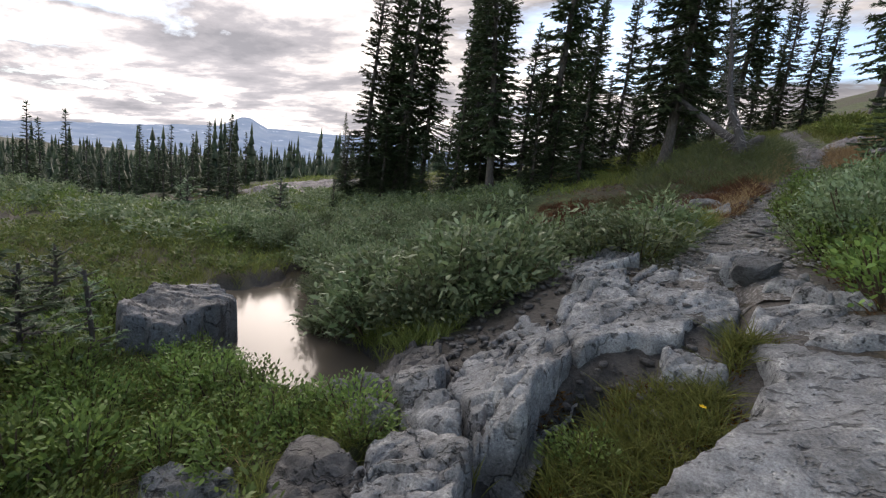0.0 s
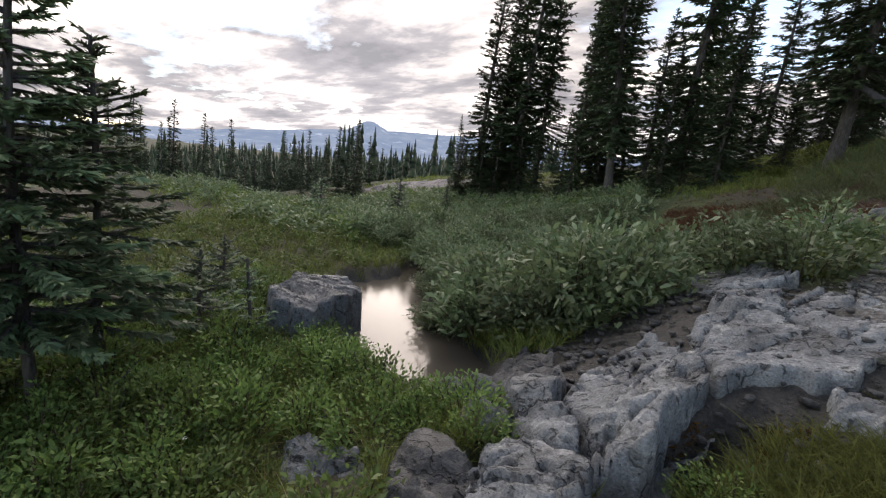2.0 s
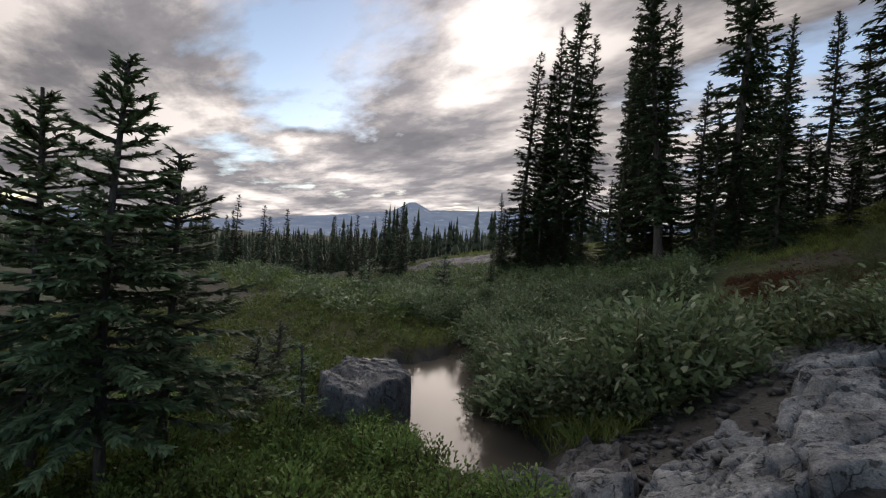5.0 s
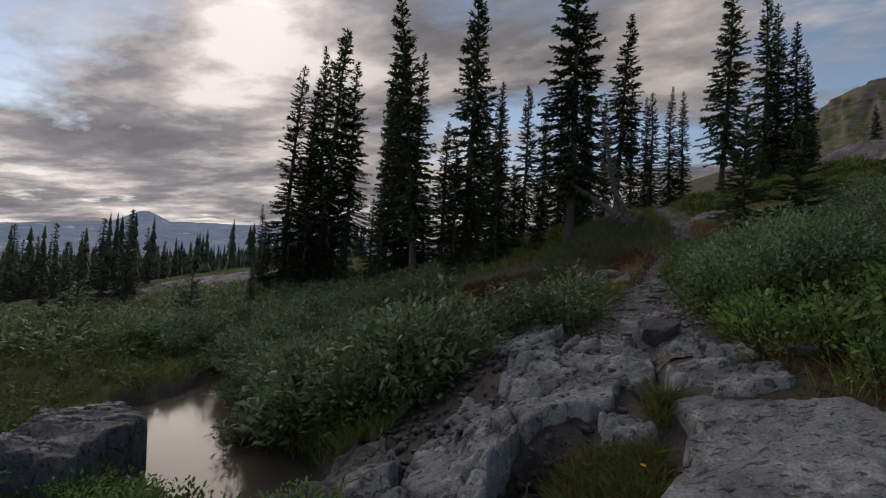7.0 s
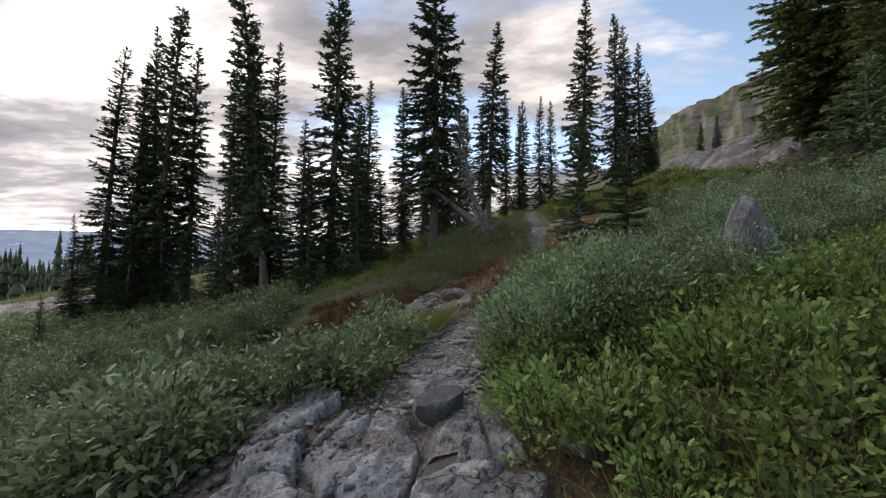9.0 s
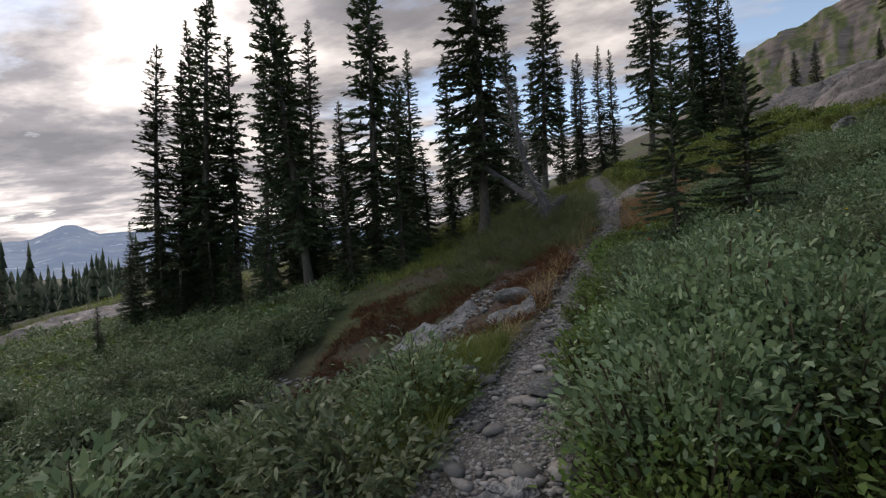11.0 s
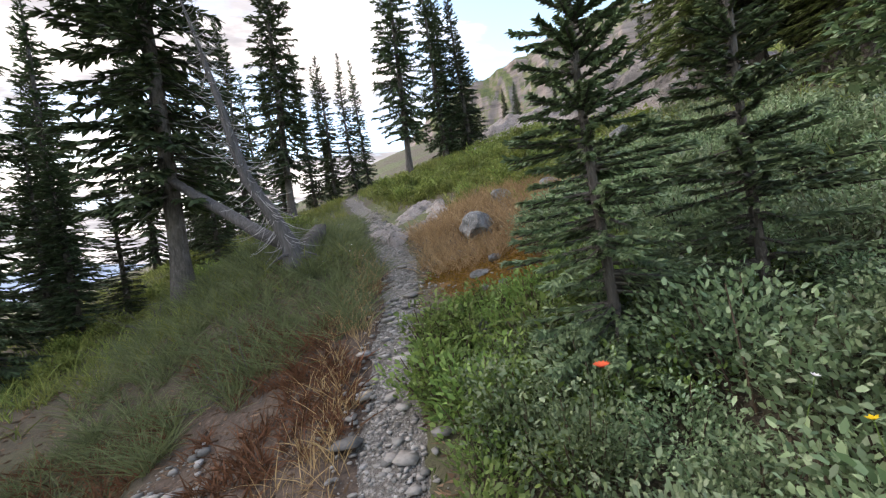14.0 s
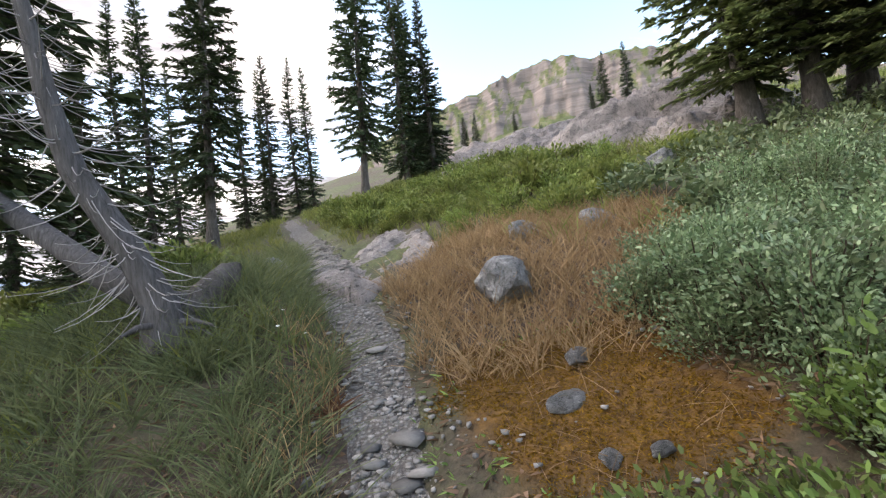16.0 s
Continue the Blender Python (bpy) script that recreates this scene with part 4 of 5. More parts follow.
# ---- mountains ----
def build_far(tone, pale, snow_share):
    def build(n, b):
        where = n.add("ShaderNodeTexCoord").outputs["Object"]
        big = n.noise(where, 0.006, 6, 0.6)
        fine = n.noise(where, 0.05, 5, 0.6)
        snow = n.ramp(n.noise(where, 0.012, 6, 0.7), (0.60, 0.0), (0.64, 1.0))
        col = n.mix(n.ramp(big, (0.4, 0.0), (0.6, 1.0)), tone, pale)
        col = n.mix(n.math("MULTIPLY", snow, snow_share), col, (0.75, 0.78, 0.82))
        # aerial haze is painted in: blue base tones plus an even blue glow
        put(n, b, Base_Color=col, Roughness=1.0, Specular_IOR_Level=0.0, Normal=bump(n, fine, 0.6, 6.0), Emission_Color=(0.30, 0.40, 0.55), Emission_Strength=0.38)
    return build


def build_cliff(n, b):
    where = n.add("ShaderNodeTexCoord").outputs["Object"]
    m = n.add("ShaderNodeMapping", i0=where)
    m.inputs["Scale"].default_value = (0.02, 0.02, 0.35)
    strata = n.noise(m.outputs[0], 1.0, 6, 0.65, 0.4)
    m2 = n.add("ShaderNodeMapping", i0=where)
    m2.inputs["Scale"].default_value = (0.16, 0.16, 0.03)
    gully = n.noise(m2.outputs[0], 1.0, 5, 0.6)
    up = n.add("ShaderNodeSeparateXYZ", i0=n.add("ShaderNodeNewGeometry").outputs["Normal"]).outputs[2]
    rock = n.ramp(strata, (0.35, (0.10, 0.086, 0.08)), (0.5, (0.175, 0.148, 0.136)), (0.65, (0.25, 0.215, 0.20)))
    rock = n.mix(n.ramp(gully, (0.38, 0.5), (0.55, 0.0)), rock, (0.12, 0.11, 0.11))
    turf = n.ramp(n.noise(where, 0.12, 5, 0.7), (0.38, (0.05, 0.07, 0.025)), (0.52, (0.10, 0.12, 0.04)), (0.66, (0.20, 0.155, 0.12)))
    col = n.mix(n.ramp(n.math("ADD", n.math("ABSOLUTE", up), n.math("MULTIPLY", gully, 0.3)), (0.72, 0.0), (0.84, 1.0)), rock, turf)
    put(n, b, Base_Color=col, Roughness=0.95, Normal=bump(n, n.math("ADD", strata, gully), 0.9, 1.5))


M_CLIFF = material("cliff_rock", build_cliff)
M_FAR = material("hazed_ridge_glow", build_far((0.16, 0.20, 0.27), (0.24, 0.27, 0.32), 0.5))


def ridge(name, label, az, far, deep, mat, seed, wobble, bins=320, rings=40, foot=-30.0):
    """A mountain wall seen over a stretch of bearings. az: rows of bearing and crest angle in degrees, east negative."""
    a = np.linspace(az[0][0], az[-1][0], bins)
    crest = np.interp(a, [p[0] for p in az[::-1]], [p[1] for p in az[::-1]])
    crest = crest + wobble * fbm(a * 0.35, a * 0 + 3.0, seed, 5)
    k = np.linspace(0, 1, rings)
    A, K = np.meshgrid(a, k, indexing="ij")
    top = far * np.tan(np.radians(crest))[:, None]
    rel = fbm(A * 0.45, K * 4 + A * 0.05, seed + 5, 5)
    d = far * (1 - deep * (1 - K)) * (1 + 0.03 * rel * np.sin(K * math.pi))
    z = foot + (top - foot) * (K**1.25 + 0.10 * rel * np.sin(K * math.pi))
    x, y = -np.sin(np.radians(A)) * d, np.cos(np.radians(A)) * d
    i, j = np.meshgrid(np.arange(bins - 1), np.arange(rings - 1), indexing="ij")
    p = i * rings + j
    f = np.stack([p, p + rings, p + rings + 1, p + 1], -1).reshape(-1, 4)
    ob = part(name, mesh_of(name, np.stack([x, y, z], -1).reshape(-1, 3), f, smooth_=True), mat)
    return tagged(ob, label, "mountain", kind="structure")


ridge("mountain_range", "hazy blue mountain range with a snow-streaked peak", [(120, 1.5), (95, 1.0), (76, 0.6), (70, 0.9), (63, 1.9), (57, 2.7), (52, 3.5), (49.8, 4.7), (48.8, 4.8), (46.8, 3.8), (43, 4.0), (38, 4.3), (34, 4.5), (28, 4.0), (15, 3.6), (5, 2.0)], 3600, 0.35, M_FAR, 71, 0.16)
ridge("foothill", "wooded foothill in blue haze below the range", [(120, -0.8), (90, -0.8), (60, -0.6), (46, -0.2), (42, 1.3), (39, 2.0), (34, 2.1), (20, 2.0), (5, 1.0)], 2200, 0.4, M_FAR, 75, 0.25)


def cliff_mountain():
    """The layered cliff above the eastern slope, with grass benches below it."""
    bins, rings = 420, 110
    a = np.linspace(-14, -112, bins)
    crest = np.interp(-a, [14, 20, 24, 27, 30, 33, 36, 40, 46, 50, 55, 60, 63, 67, 72, 80, 95, 112], [7, 12.5, 15.5, 17.6, 19.0, 20.0, 21.2, 22.0, 23.4, 23.9, 23.2, 23.0, 22.0, 20.6, 17.5, 14.0, 12.0, 8.0])
    crest = crest + 0.35 * fbm(a * 0.5, a * 0 + 1.0, 81, 5)
    A, K = np.meshgrid(a, np.linspace(0, 1, rings), indexing="ij")
    r = fbm(A * 0.5, K * 6, 83, 4)
    d = 45 + 215 * np.interp(K, [0, 0.55, 0.72, 0.80, 0.97, 1.0], [0.0, 0.72, 0.84, 0.88, 0.96, 1.06])
    d = d * (1 + 0.015 * r) + 2.2 * fbm(A * 0.6, K * 5, 85, 4) * smooth(0.6, 0.8, K)
    top = 260 * np.tan(np.radians(crest))[:, None]
    share = np.interp(K, [0, 0.3, 0.55, 0.72, 0.80, 0.97, 1.0], [0.0, 0.22, 0.46, 0.60, 0.74, 0.99, 1.0])
    start = 45 * np.tan(np.radians(8.0))
    z = start + (top - start) * share + 0.7 * r
    z = np.where((K > 0.72) & (K < 0.97), 0.45 * z + 0.55 * np.round(z / 3.2) * 3.2, z)
    x, y = 2.0 - np.sin(np.radians(A)) * d, 8.0 + np.cos(np.radians(A)) * d
    low = smooth(0.0, 0.25, K)
    z = z * low + (1 - low) * (slope_height(x, y) - 1.5)
    i, j = np.meshgrid(np.arange(bins - 1), np.arange(rings - 1), indexing="ij")
    p = i * rings + j
    f = np.stack([p, p + 1, p + rings + 1, p + rings], -1).reshape(-1, 4)
    ob = part("cliff_mountain", mesh_of("cliff_mountain", np.stack([x, y, z], -1).reshape(-1, 3), f), M_CLIFF)
    pick = np.random.default_rng(88)
    ai, ki = pick.integers(40, bins - 60, 420), pick.integers(12, 70, 420)
    th = pick.uniform(2.5, 6.0, 420)
    spires("bench_trees", "scattered small conifers on the mountain benches", x[ai, ki], y[ai, ki], z[ai, ki], th, th * 0.2, 89)
    tagged(ob, "broad mountain with a layered reddish-brown cliff band and grassy benches", "mountain", kind="structure")


cliff_mountain()


# ---- trail, pool and ground cover ----
def side_of(x, y):
    return x - trail_x(np.clip(y, -3, 36))


def trail_half(y):
    """Half the trail's worn width."""
    return np.interp(y, [3.5, 5.0, 6.0, 7.2, 9.0, 12, 16, 30], [0.5, 0.62, 0.46, 0.36, 0.28, 0.28, 0.28, 0.30])


def make_trail():
    ys, us = np.arange(3.9, 30.0, 0.05), np.linspace(-1, 1, 17)
    y, u = np.meshgrid(ys, us, indexing="ij")
    w = trail_half(y) * (1.05 + 0.22 * fbm(y * 1.3, u * 0 + np.sign(u) * 5, 91, 3))
    x = trail_x(y) + u * w
    z = ground_height(x, y) + 0.022 - 0.05 * np.abs(u) ** 4 + 0.012 * fbm(x * 6, y * 6, 93, 3)
    i, j = np.meshgrid(np.arange(len(ys) - 1), np.arange(16), indexing="ij")
    p = i * 17 + j
    f = np.stack([p, p + 1, p + 18, p + 17], -1).reshape(-1, 4)
    ob = part("trail", mesh_of("trail", np.stack([x, y, z], -1).reshape(-1, 3), f, smooth_=True), M_GRAVEL)
    tagged(ob, "narrow footpath of grey gravel and broken stone", "trail", kind="structure")


make_trail()


def pebbles(name, label, n, seed, place, size, mat, flat=0.6):
    """Loose gravel, joined: too many to count."""
    r = np.random.default_rng(seed)
    x, y = place(r, n)
    src = SMALL[seed % 6]
    v0 = np.array([v.co[:] for v in boulder_low.vertices])
    f0 = np.array([p.vertices[:] for p in boulder_low.polygons])
    s = size[0] + (size[1] - size[0]) * r.random(len(x)) ** 3
    ang = r.random(len(x)) * 6.28
    c, sn = np.cos(ang), np.sin(ang)
    st = s[:, None] * r.uniform(0.6, 1.2, (len(x), 3)) * [1, 1, flat]
    v = v0[None] * st[:, None]
    v = np.stack([v[..., 0] * c[:, None] - v[..., 1] * sn[:, None], v[..., 0] * sn[:, None] + v[..., 1] * c[:, None], v[..., 2]], -1)
    v = v + np.stack([x, y, ground_height(x, y) + 0.02 + s * 0.08], -1)[:, None]
    f = f0[None] + (np.arange(len(x)) * len(v0))[:, None, None]
    ob = part(name, mesh_of(name, v.reshape(-1, 3), f.reshape(-1, 3)), mat)
    tagged(ob, label, "gravel", kind="stuff")


boulder_low = boulder_mesh(77, 7, 0.1, 1)


def build_pebble(n, b):
    rnd = n.add("ShaderNodeNewGeometry").outputs["Random Per Island"]
    where = n.add("ShaderNodeTexCoord").outputs["Object"]
    col = n.ramp(rnd, (0.0, (0.09, 0.088, 0.085)), (0.45, (0.20, 0.195, 0.185)), (0.8, (0.26, 0.245, 0.23)), (1.0, (0.34, 0.335, 0.325)))
    col = n.mix(0.6, col, n.ramp(n.noise(where, 30, 4), (0.3, 0.6), (0.7, 1.2)), "MULTIPLY")
    put(n, b, Base_Color=col, Roughness=0.8, Normal=bump(n, n.noise(where, 90, 3), 0.5, 0.005))


M_PEBBLE = material("loose_stones", build_pebble)


def on_trail(r, n, lo=4.6, hi=20.0):
    y = lo + (hi - lo) * r.random(n) ** 1.5
    return trail_x(y) + r.normal(size=n) * trail_half(y) * 0.6, y


def on_scree(r, n):
    x, y = r.uniform(-3.2, 1.3, n), r.uniform(8.2, 11.6, n)
    ok = (side_of(x, y) < -0.35) & (fbm(x * 0.8, y * 0.8, 31, 3) > -0.15)
    return x[ok], y[ok]


def by_gully(r, n):
    x, y = r.uniform(-2.9, 0.6, n), r.uniform(2.0, 5.0, n)
    ok = (np.hypot((x + 0.5) / 1.2, (y - 3.6) / 1.5) < 1) | (np.hypot((x + 2.0) / 0.8, (y - 2.65) / 0.4) < 1)
    return x[ok], y[ok]


pebbles("gravel", "loose grey gravel scattered along the footpath", 11000, 3, on_trail, (0.008, 0.06), M_PEBBLE)
pebbles("trail_plates", "flat broken stones bedded in the footpath", 420, 6, on_trail, (0.05, 0.22), M_PEBBLE, 0.3)
pebbles("scree", "loose stones and chips on the bare slope", 3200, 4, on_scree, (0.02, 0.13), M_PEBBLE)
def by_moss(r, n):
    x, y = r.uniform(2.6, 5.2, n), r.uniform(10.4, 13.2, n)
    ok = (side_of(x, y) > 0.28) & (r.random(n) < np.where(edge_distance(x, y, MOSS) > 0.1, 0.12, 1.0))
    return x[ok], y[ok]


pebbles("bank_stones", "small stones on the bare soil beside the moss", 420, 8, by_moss, (0.010, 0.06), M_PEBBLE)
pebbles("gully_stones", "dark wet pebbles between the slabs", 2600, 5, by_gully, (0.012, 0.10), M_WETROCK)


def make_pool():
    """A level sheet a little wider than the hollow, cut off by the shore."""
    mid = np.mean(POOL, 0)
    bm = bmesh.new()
    bm.faces.new([bm.verts.new((x + 0.25 * (x - mid[0]) / math.hypot(x - mid[0], y - mid[1]), y + 0.25 * (y - mid[1]) / math.hypot(x - mid[0], y - mid[1]), 0.0)) for x, y in reversed(POOL)])
    ob = part("pool", bm, M_WATER)
    ob.location.z = WATER
    tagged(ob, "still shallow pool of brown water reflecting the sky", "water", kind="structure")


make_pool()

# zones of the ground's cover: bare wet gravel, russet earth, orange moss
v = np.empty(len(ground.data.vertices) * 3, np.float32)
ground.data.vertices.foreach_get("co", v)
gx, gy = v.reshape(-1, 3)[:, 0].astype(float), v.reshape(-1, 3)[:, 1].astype(float)
ragged = 0.25 * fbm(gx * 1.7, gy * 1.7, 101, 4)
wet = 1 - smooth(0.75, 1.05, np.hypot((gx + 0.35) / 1.9, (gy - 3.5) / 1.8) + ragged)
wet = np.maximum(wet, 1 - smooth(0.8, 1.05, np.hypot((gx - 1.35) / 0.5, (gy - 4.35) / 0.4) + ragged))
wet = np.maximum(wet, smooth(-0.3, -0.05, pool_shore(gx, gy) + 0.4 * ragged))
gs = side_of(gx, gy)
red = smooth(-3.4, -2.0, gs) * (1 - smooth(-0.2, 0.1, gs)) * smooth(8.4, 9.4, gy + ragged * 3) * (1 - smooth(13.2, 14.2, gy + ragged * 3))
red = np.maximum(red, smooth(-0.2, 0.3, edge_distance(gx, gy, DRY) + ragged * 0.6))
moss = smooth(-0.05, 0.12, edge_distance(gx, gy, MOSS) + ragged * 0.6)
zone = ground.data.color_attributes.new("zone", "FLOAT_COLOR", "POINT")
zone.data.foreach_set("color", np.stack([wet, red, moss, np.ones_like(wet)], -1).astype(np.float32).ravel())



# ---- shrubs, herbs and grass ----
def free_ground(x, y, margin=0.02):
    """Where plants may root: off the slabs, the pool and the trail."""
    ok = np.abs(side_of(x, y)) > trail_half(y) * np.where(y > 4.2, 1.0, 0.0) + margin
    for p in SLABS:
        near = (x > p[:, 0].min() - 0.2) & (x < p[:, 0].max() + 0.2) & (y > p[:, 1].min() - 0.2) & (y < p[:, 1].max() + 0.2)
        if near.any():
            s = edge_distance(x, y, p)
            ok &= s < -margin
    ok &= pool_shore(x, y) < -0.05
    return ok


def shrub_meshes(seed, radius, height, leaves, leaf, slim, stems=14, up=0.5):
    """Stems and leaves of a low mound-shaped shrub."""
    r = np.random.default_rng(seed)
    a = r.random(stems) * 6.283
    rad = radius * np.sqrt(r.random(stems)) * 0.85
    tops = np.stack([np.cos(a) * rad, np.sin(a) * rad, height * np.sqrt(np.clip(1 - (rad / radius) ** 2, 0.1, 1)) * r.uniform(0.75, 1.1, stems)], 1)
    roots = tops * [0.3, 0.3, 0.0]
    roots[:, 2] = -0.06
    wood = tubes(roots, tops, np.full(stems, 0.008), np.full(stems, 0.003), 4)
    own = r.integers(0, stems, leaves)
    u = 0.30 + 0.72 * r.random(leaves) ** 0.6
    at = roots[own] + (tops[own] - roots[own]) * u[:, None] + r.normal(size=(leaves, 3)) * [radius * 0.16, radius * 0.16, height * 0.10]
    at[:, 2] = np.abs(at[:, 2])
    out = unit(at * [1, 1, 0.2]) * r.uniform(0.4, 1.0, (leaves, 1)) + np.array([0, 0, up]) + r.normal(size=(leaves, 3)) * 0.45
    size = leaf * r.uniform(0.55, 1.25, leaves)
    flat = np.array([0, 0, 1.0]) + r.normal(size=(leaves, 3)) * 0.5
    green = blades(at, out, size, size * slim * r.uniform(0.85, 1.15, leaves), np.array([0, 0, -0.25]) + r.normal(size=(leaves, 3)) * 0.1, unit(flat), 2)
    return wood, green


def shrub(name, label, mat, category, group, **kw):
    ob = new(name)
    wood, green = shrub_meshes(**kw)
    tagged(part("stem_wood", mesh_of("stem_wood", *wood), M_TWIG, ob), kind="stuff")
    tagged(part("foliage", mesh_of("foliage", *green), mat, ob), kind="stuff")
    return tagged(ob, label, category, group)


def scatter(sources, spots, seed, scale=(0.8, 1.25), squash=(0.85, 1.15), tall=None):
    """Copies of a few plants at the spots, turned and sized at random. The sources take the first spots."""
    r = np.random.default_rng(seed)
    for k, (x, y) in enumerate(spots):
        s, q = r.uniform(*scale) * (tall(x, y) if tall else 1.0), r.uniform(*squash)
        m = Matrix.Translation((x, y, ground_at(x, y) - 0.02)) @ pose(0, 0, 0, r.normal() * 5, r.normal() * 5, r.random() * 360)
        src = sources[k % len(sources)]
        if k < len(sources):
            src.matrix_basis = m @ Matrix.Diagonal((s, s, s * q, 1))
        else:
            copy_thing(src, m).scale = (s, s, s * q)


def thicket(name, label, spots, mat, seed, radius, height, leaves, leaf):
    """Scrub too far off to tell its plants apart, joined."""
    pieces = []
    for k, (x, y) in enumerate(spots):
        wood, green = shrub_meshes(seed + k, radius, height, leaves, leaf, 0.42, 6)
        pieces.append((green[0] + [x, y, ground_at(x, y)], green[1]))
    tagged(part(name, mesh_of(name, *joined(*pieces)), mat), label, "shrub", kind="stuff")


def spots_in(seed, n, x0, x1, y0, y1, gap, rule=None):
    """Spots at least gap apart."""
    r = np.random.default_rng(seed)
    x, y = r.uniform(x0, x1, n), r.uniform(y0, y1, n)
    ok = free_ground(x, y, 0.12)
    if rule is not None:
        ok &= rule(x, y)
    out = []
    for p, q in zip(x[ok], y[ok]):
        if all((p - a) ** 2 + (q - b) ** 2 > gap * gap for a, b in out):
            out.append((p, q))
    return out


WILLOWS = [shrub("willow_shrub", "low grey-green willow shrub with narrow silvery leaves", M_WILLOW, "shrub", "willow thicket", seed=s, radius=0.5, height=0.50, leaves=1350, leaf=0.070, slim=0.36) for s in (201, 202, 203, 204)]
left_spots = spots_in(301, 2600, -8.0, 0.4, 4.3, 13.0, 0.36, lambda x, y: (side_of(x, y) < -0.8 - 0.8 * (y > 6.5) - 1.4 * (y > 7.6) - 1.2 * (y > 9.0)) & (np.hypot((x + 0.35) / 1.5, (y - 3.5) / 1.5) > 1) & ((x > -5.4) | (y > 6.5)) & ((y < 7.8) | (x < -3.4)))
left_spots = sorted(left_spots, key=lambda p: math.hypot(p[0] - 0.5, p[1] - 3.0))[:268]
pool_r = np.random.default_rng(77)
BUSH = [(-3.2, 4.4), (-2.85, 4.1), (-2.4, 4.1), (-1.95, 4.55), (-1.5, 5.0), (-2.2, 5.1), (-2.9, 4.85), (-3.55, 5.3), (-2.7, 5.7), (-1.7, 5.8), (-1.1, 5.9), (-3.7, 5.9), (-0.75, 6.4), (-1.6, 6.6)]
left_spots += [(x + 0.28 * math.cos(a), y + 0.28 * math.sin(a)) for x, y in BUSH for a in (pool_r.random() * 6.28, pool_r.random() * 6.28)]
scatter(WILLOWS, left_spots, 401, (0.5, 1.4), tall=lambda x, y: 1.0 + 0.65 * max(0.0, 1 - math.hypot(x + 1.7, y - 5.2) / 2.2))
beyond = spots_in(302, 2600, -20, -3.5, 5.5, 19, 0.62, lambda x, y: (side_of(x, y) < -4.5) & ((x < -7.6) | (y > 12)))
thicket("willow_field", "willow scrub over the wide hillside", [p for k, p in enumerate(beyond) if k % 5 not in (1, 3)], M_WILLOW, 402, 0.75, 0.55, 230, 0.13)
thicket("meadow_scrub", "green leafy scrub between the willows", [p for k, p in enumerate(beyond) if k % 5 in (1, 3)], M_HERB, 902, 0.6, 0.4, 190, 0.12)

BROAD = [shrub("sallow_shrub", "willow shrub with broad grey-green leaves", M_BROAD, "shrub", "broad-leaved thicket", seed=s, radius=0.45, height=0.46, leaves=2500, leaf=0.037, slim=0.48, up=0.6) for s in (211, 212, 213, 214)]
right_spots = spots_in(303, 3000, 1.2, 8.5, 4.9, 12.2, 0.38, lambda x, y: (side_of(x, y) > np.interp(y, [5, 6.5, 8.5, 10], [1.0, 1.0, 0.85, 0.7])) & (y - 0.1 * x > 4.7) & (edge_distance(x, y, MOSS) < np.where(x > 4.7, -0.10, -0.55)) & (edge_distance(x, y, DRY) < np.where(y > 11.6, -0.1, -0.2)) & (np.hypot(x - 4.55, y - 5.4) > 0.5) & (np.hypot(x - 3.8, y - 10.6) > 0.75))
right_spots += [(4.95, 11.25), (5.3, 11.5), (5.25, 10.95), (4.9, 10.75), (5.65, 11.85), (5.6, 11.2), (4.6, 10.4), (6.0, 12.1), (6.1, 11.6), (1.75, 5.2), (2.0, 4.85), (2.3, 5.1), (2.7, 5.0), (2.5, 5.5), (3.0, 5.4)]
scatter(BROAD, right_spots, 403, (0.7, 1.2), (0.95, 1.4), tall=lambda x, y: 1.0 + 0.4 * max(0.0, 1 - math.hypot(x - 2.4, y - 5.2) / 1.1))
east = spots_in(304, 900, 5.2, 14, 9.5, 13.5, 0.7, lambda x, y: (edge_distance(x, y, DRY) < -0.3) & (edge_distance(x, y, MOSS) < -0.3))
thicket("eastern_scrub", "willow scrub on the eastern bank", east, M_BROAD, 404, 0.6, 0.42, 260, 0.12)

HERBS = [shrub("herb_clump", "fresh green herb clump with small leaves", M_HERB, "herb", "herbs of the hillside", seed=s, radius=0.28, height=0.24, leaves=900, leaf=0.036, slim=0.42, stems=14, up=0.8) for s in (221, 222, 223)]
shore = lambda x, y: (x < -3.1) | (y < 2.3)
herb_spots = spots_in(305, 1500, -6.0, -0.9, -2.0, 3.2, 0.24, lambda x, y: shore(x, y) & ( np.hypot((x + 0.35) / 1.1, (y - 3.5) / 1.5) > 1))
herb_spots += spots_in(306, 1600, 1.5, 6.0, 0.8, 5.1, 0.33, lambda x, y: side_of(x, y) > 0.75)
herb_spots += spots_in(312, 80, 3.0, 4.1, 6.5, 7.6, 0.25)
herb_spots += spots_in(307, 500, 1.2, 4.2, 5.0, 11.0, 0.3, lambda x, y: (side_of(x, y) > 0.36) & (side_of(x, y) < 0.8))
thicket("meadow_herbs", "low green herbs over the wet meadow", spots_in(308, 900, -12, -5.0, 1.0, 8.0, 0.4), M_HERB, 408, 0.3, 0.24, 150, 0.075)
herb_spots += spots_in(313, 700, 2.9, 4.8, 9.0, 11.1, 0.27, lambda x, y: (side_of(x, y) > 0.45) & (edge_distance(x, y, MOSS) < -0.15))
herb_spots += [(0.02, 2.12)]
herb_spots = sorted(herb_spots, key=lambda p: min(math.hypot(p[0] + 1.5, p[1] - 1.0), math.hypot(p[0] - 2.5, p[1] - 4.5), math.hypot(p[0] - 3.9, p[1] - 10.3) * 0.6))[:420]
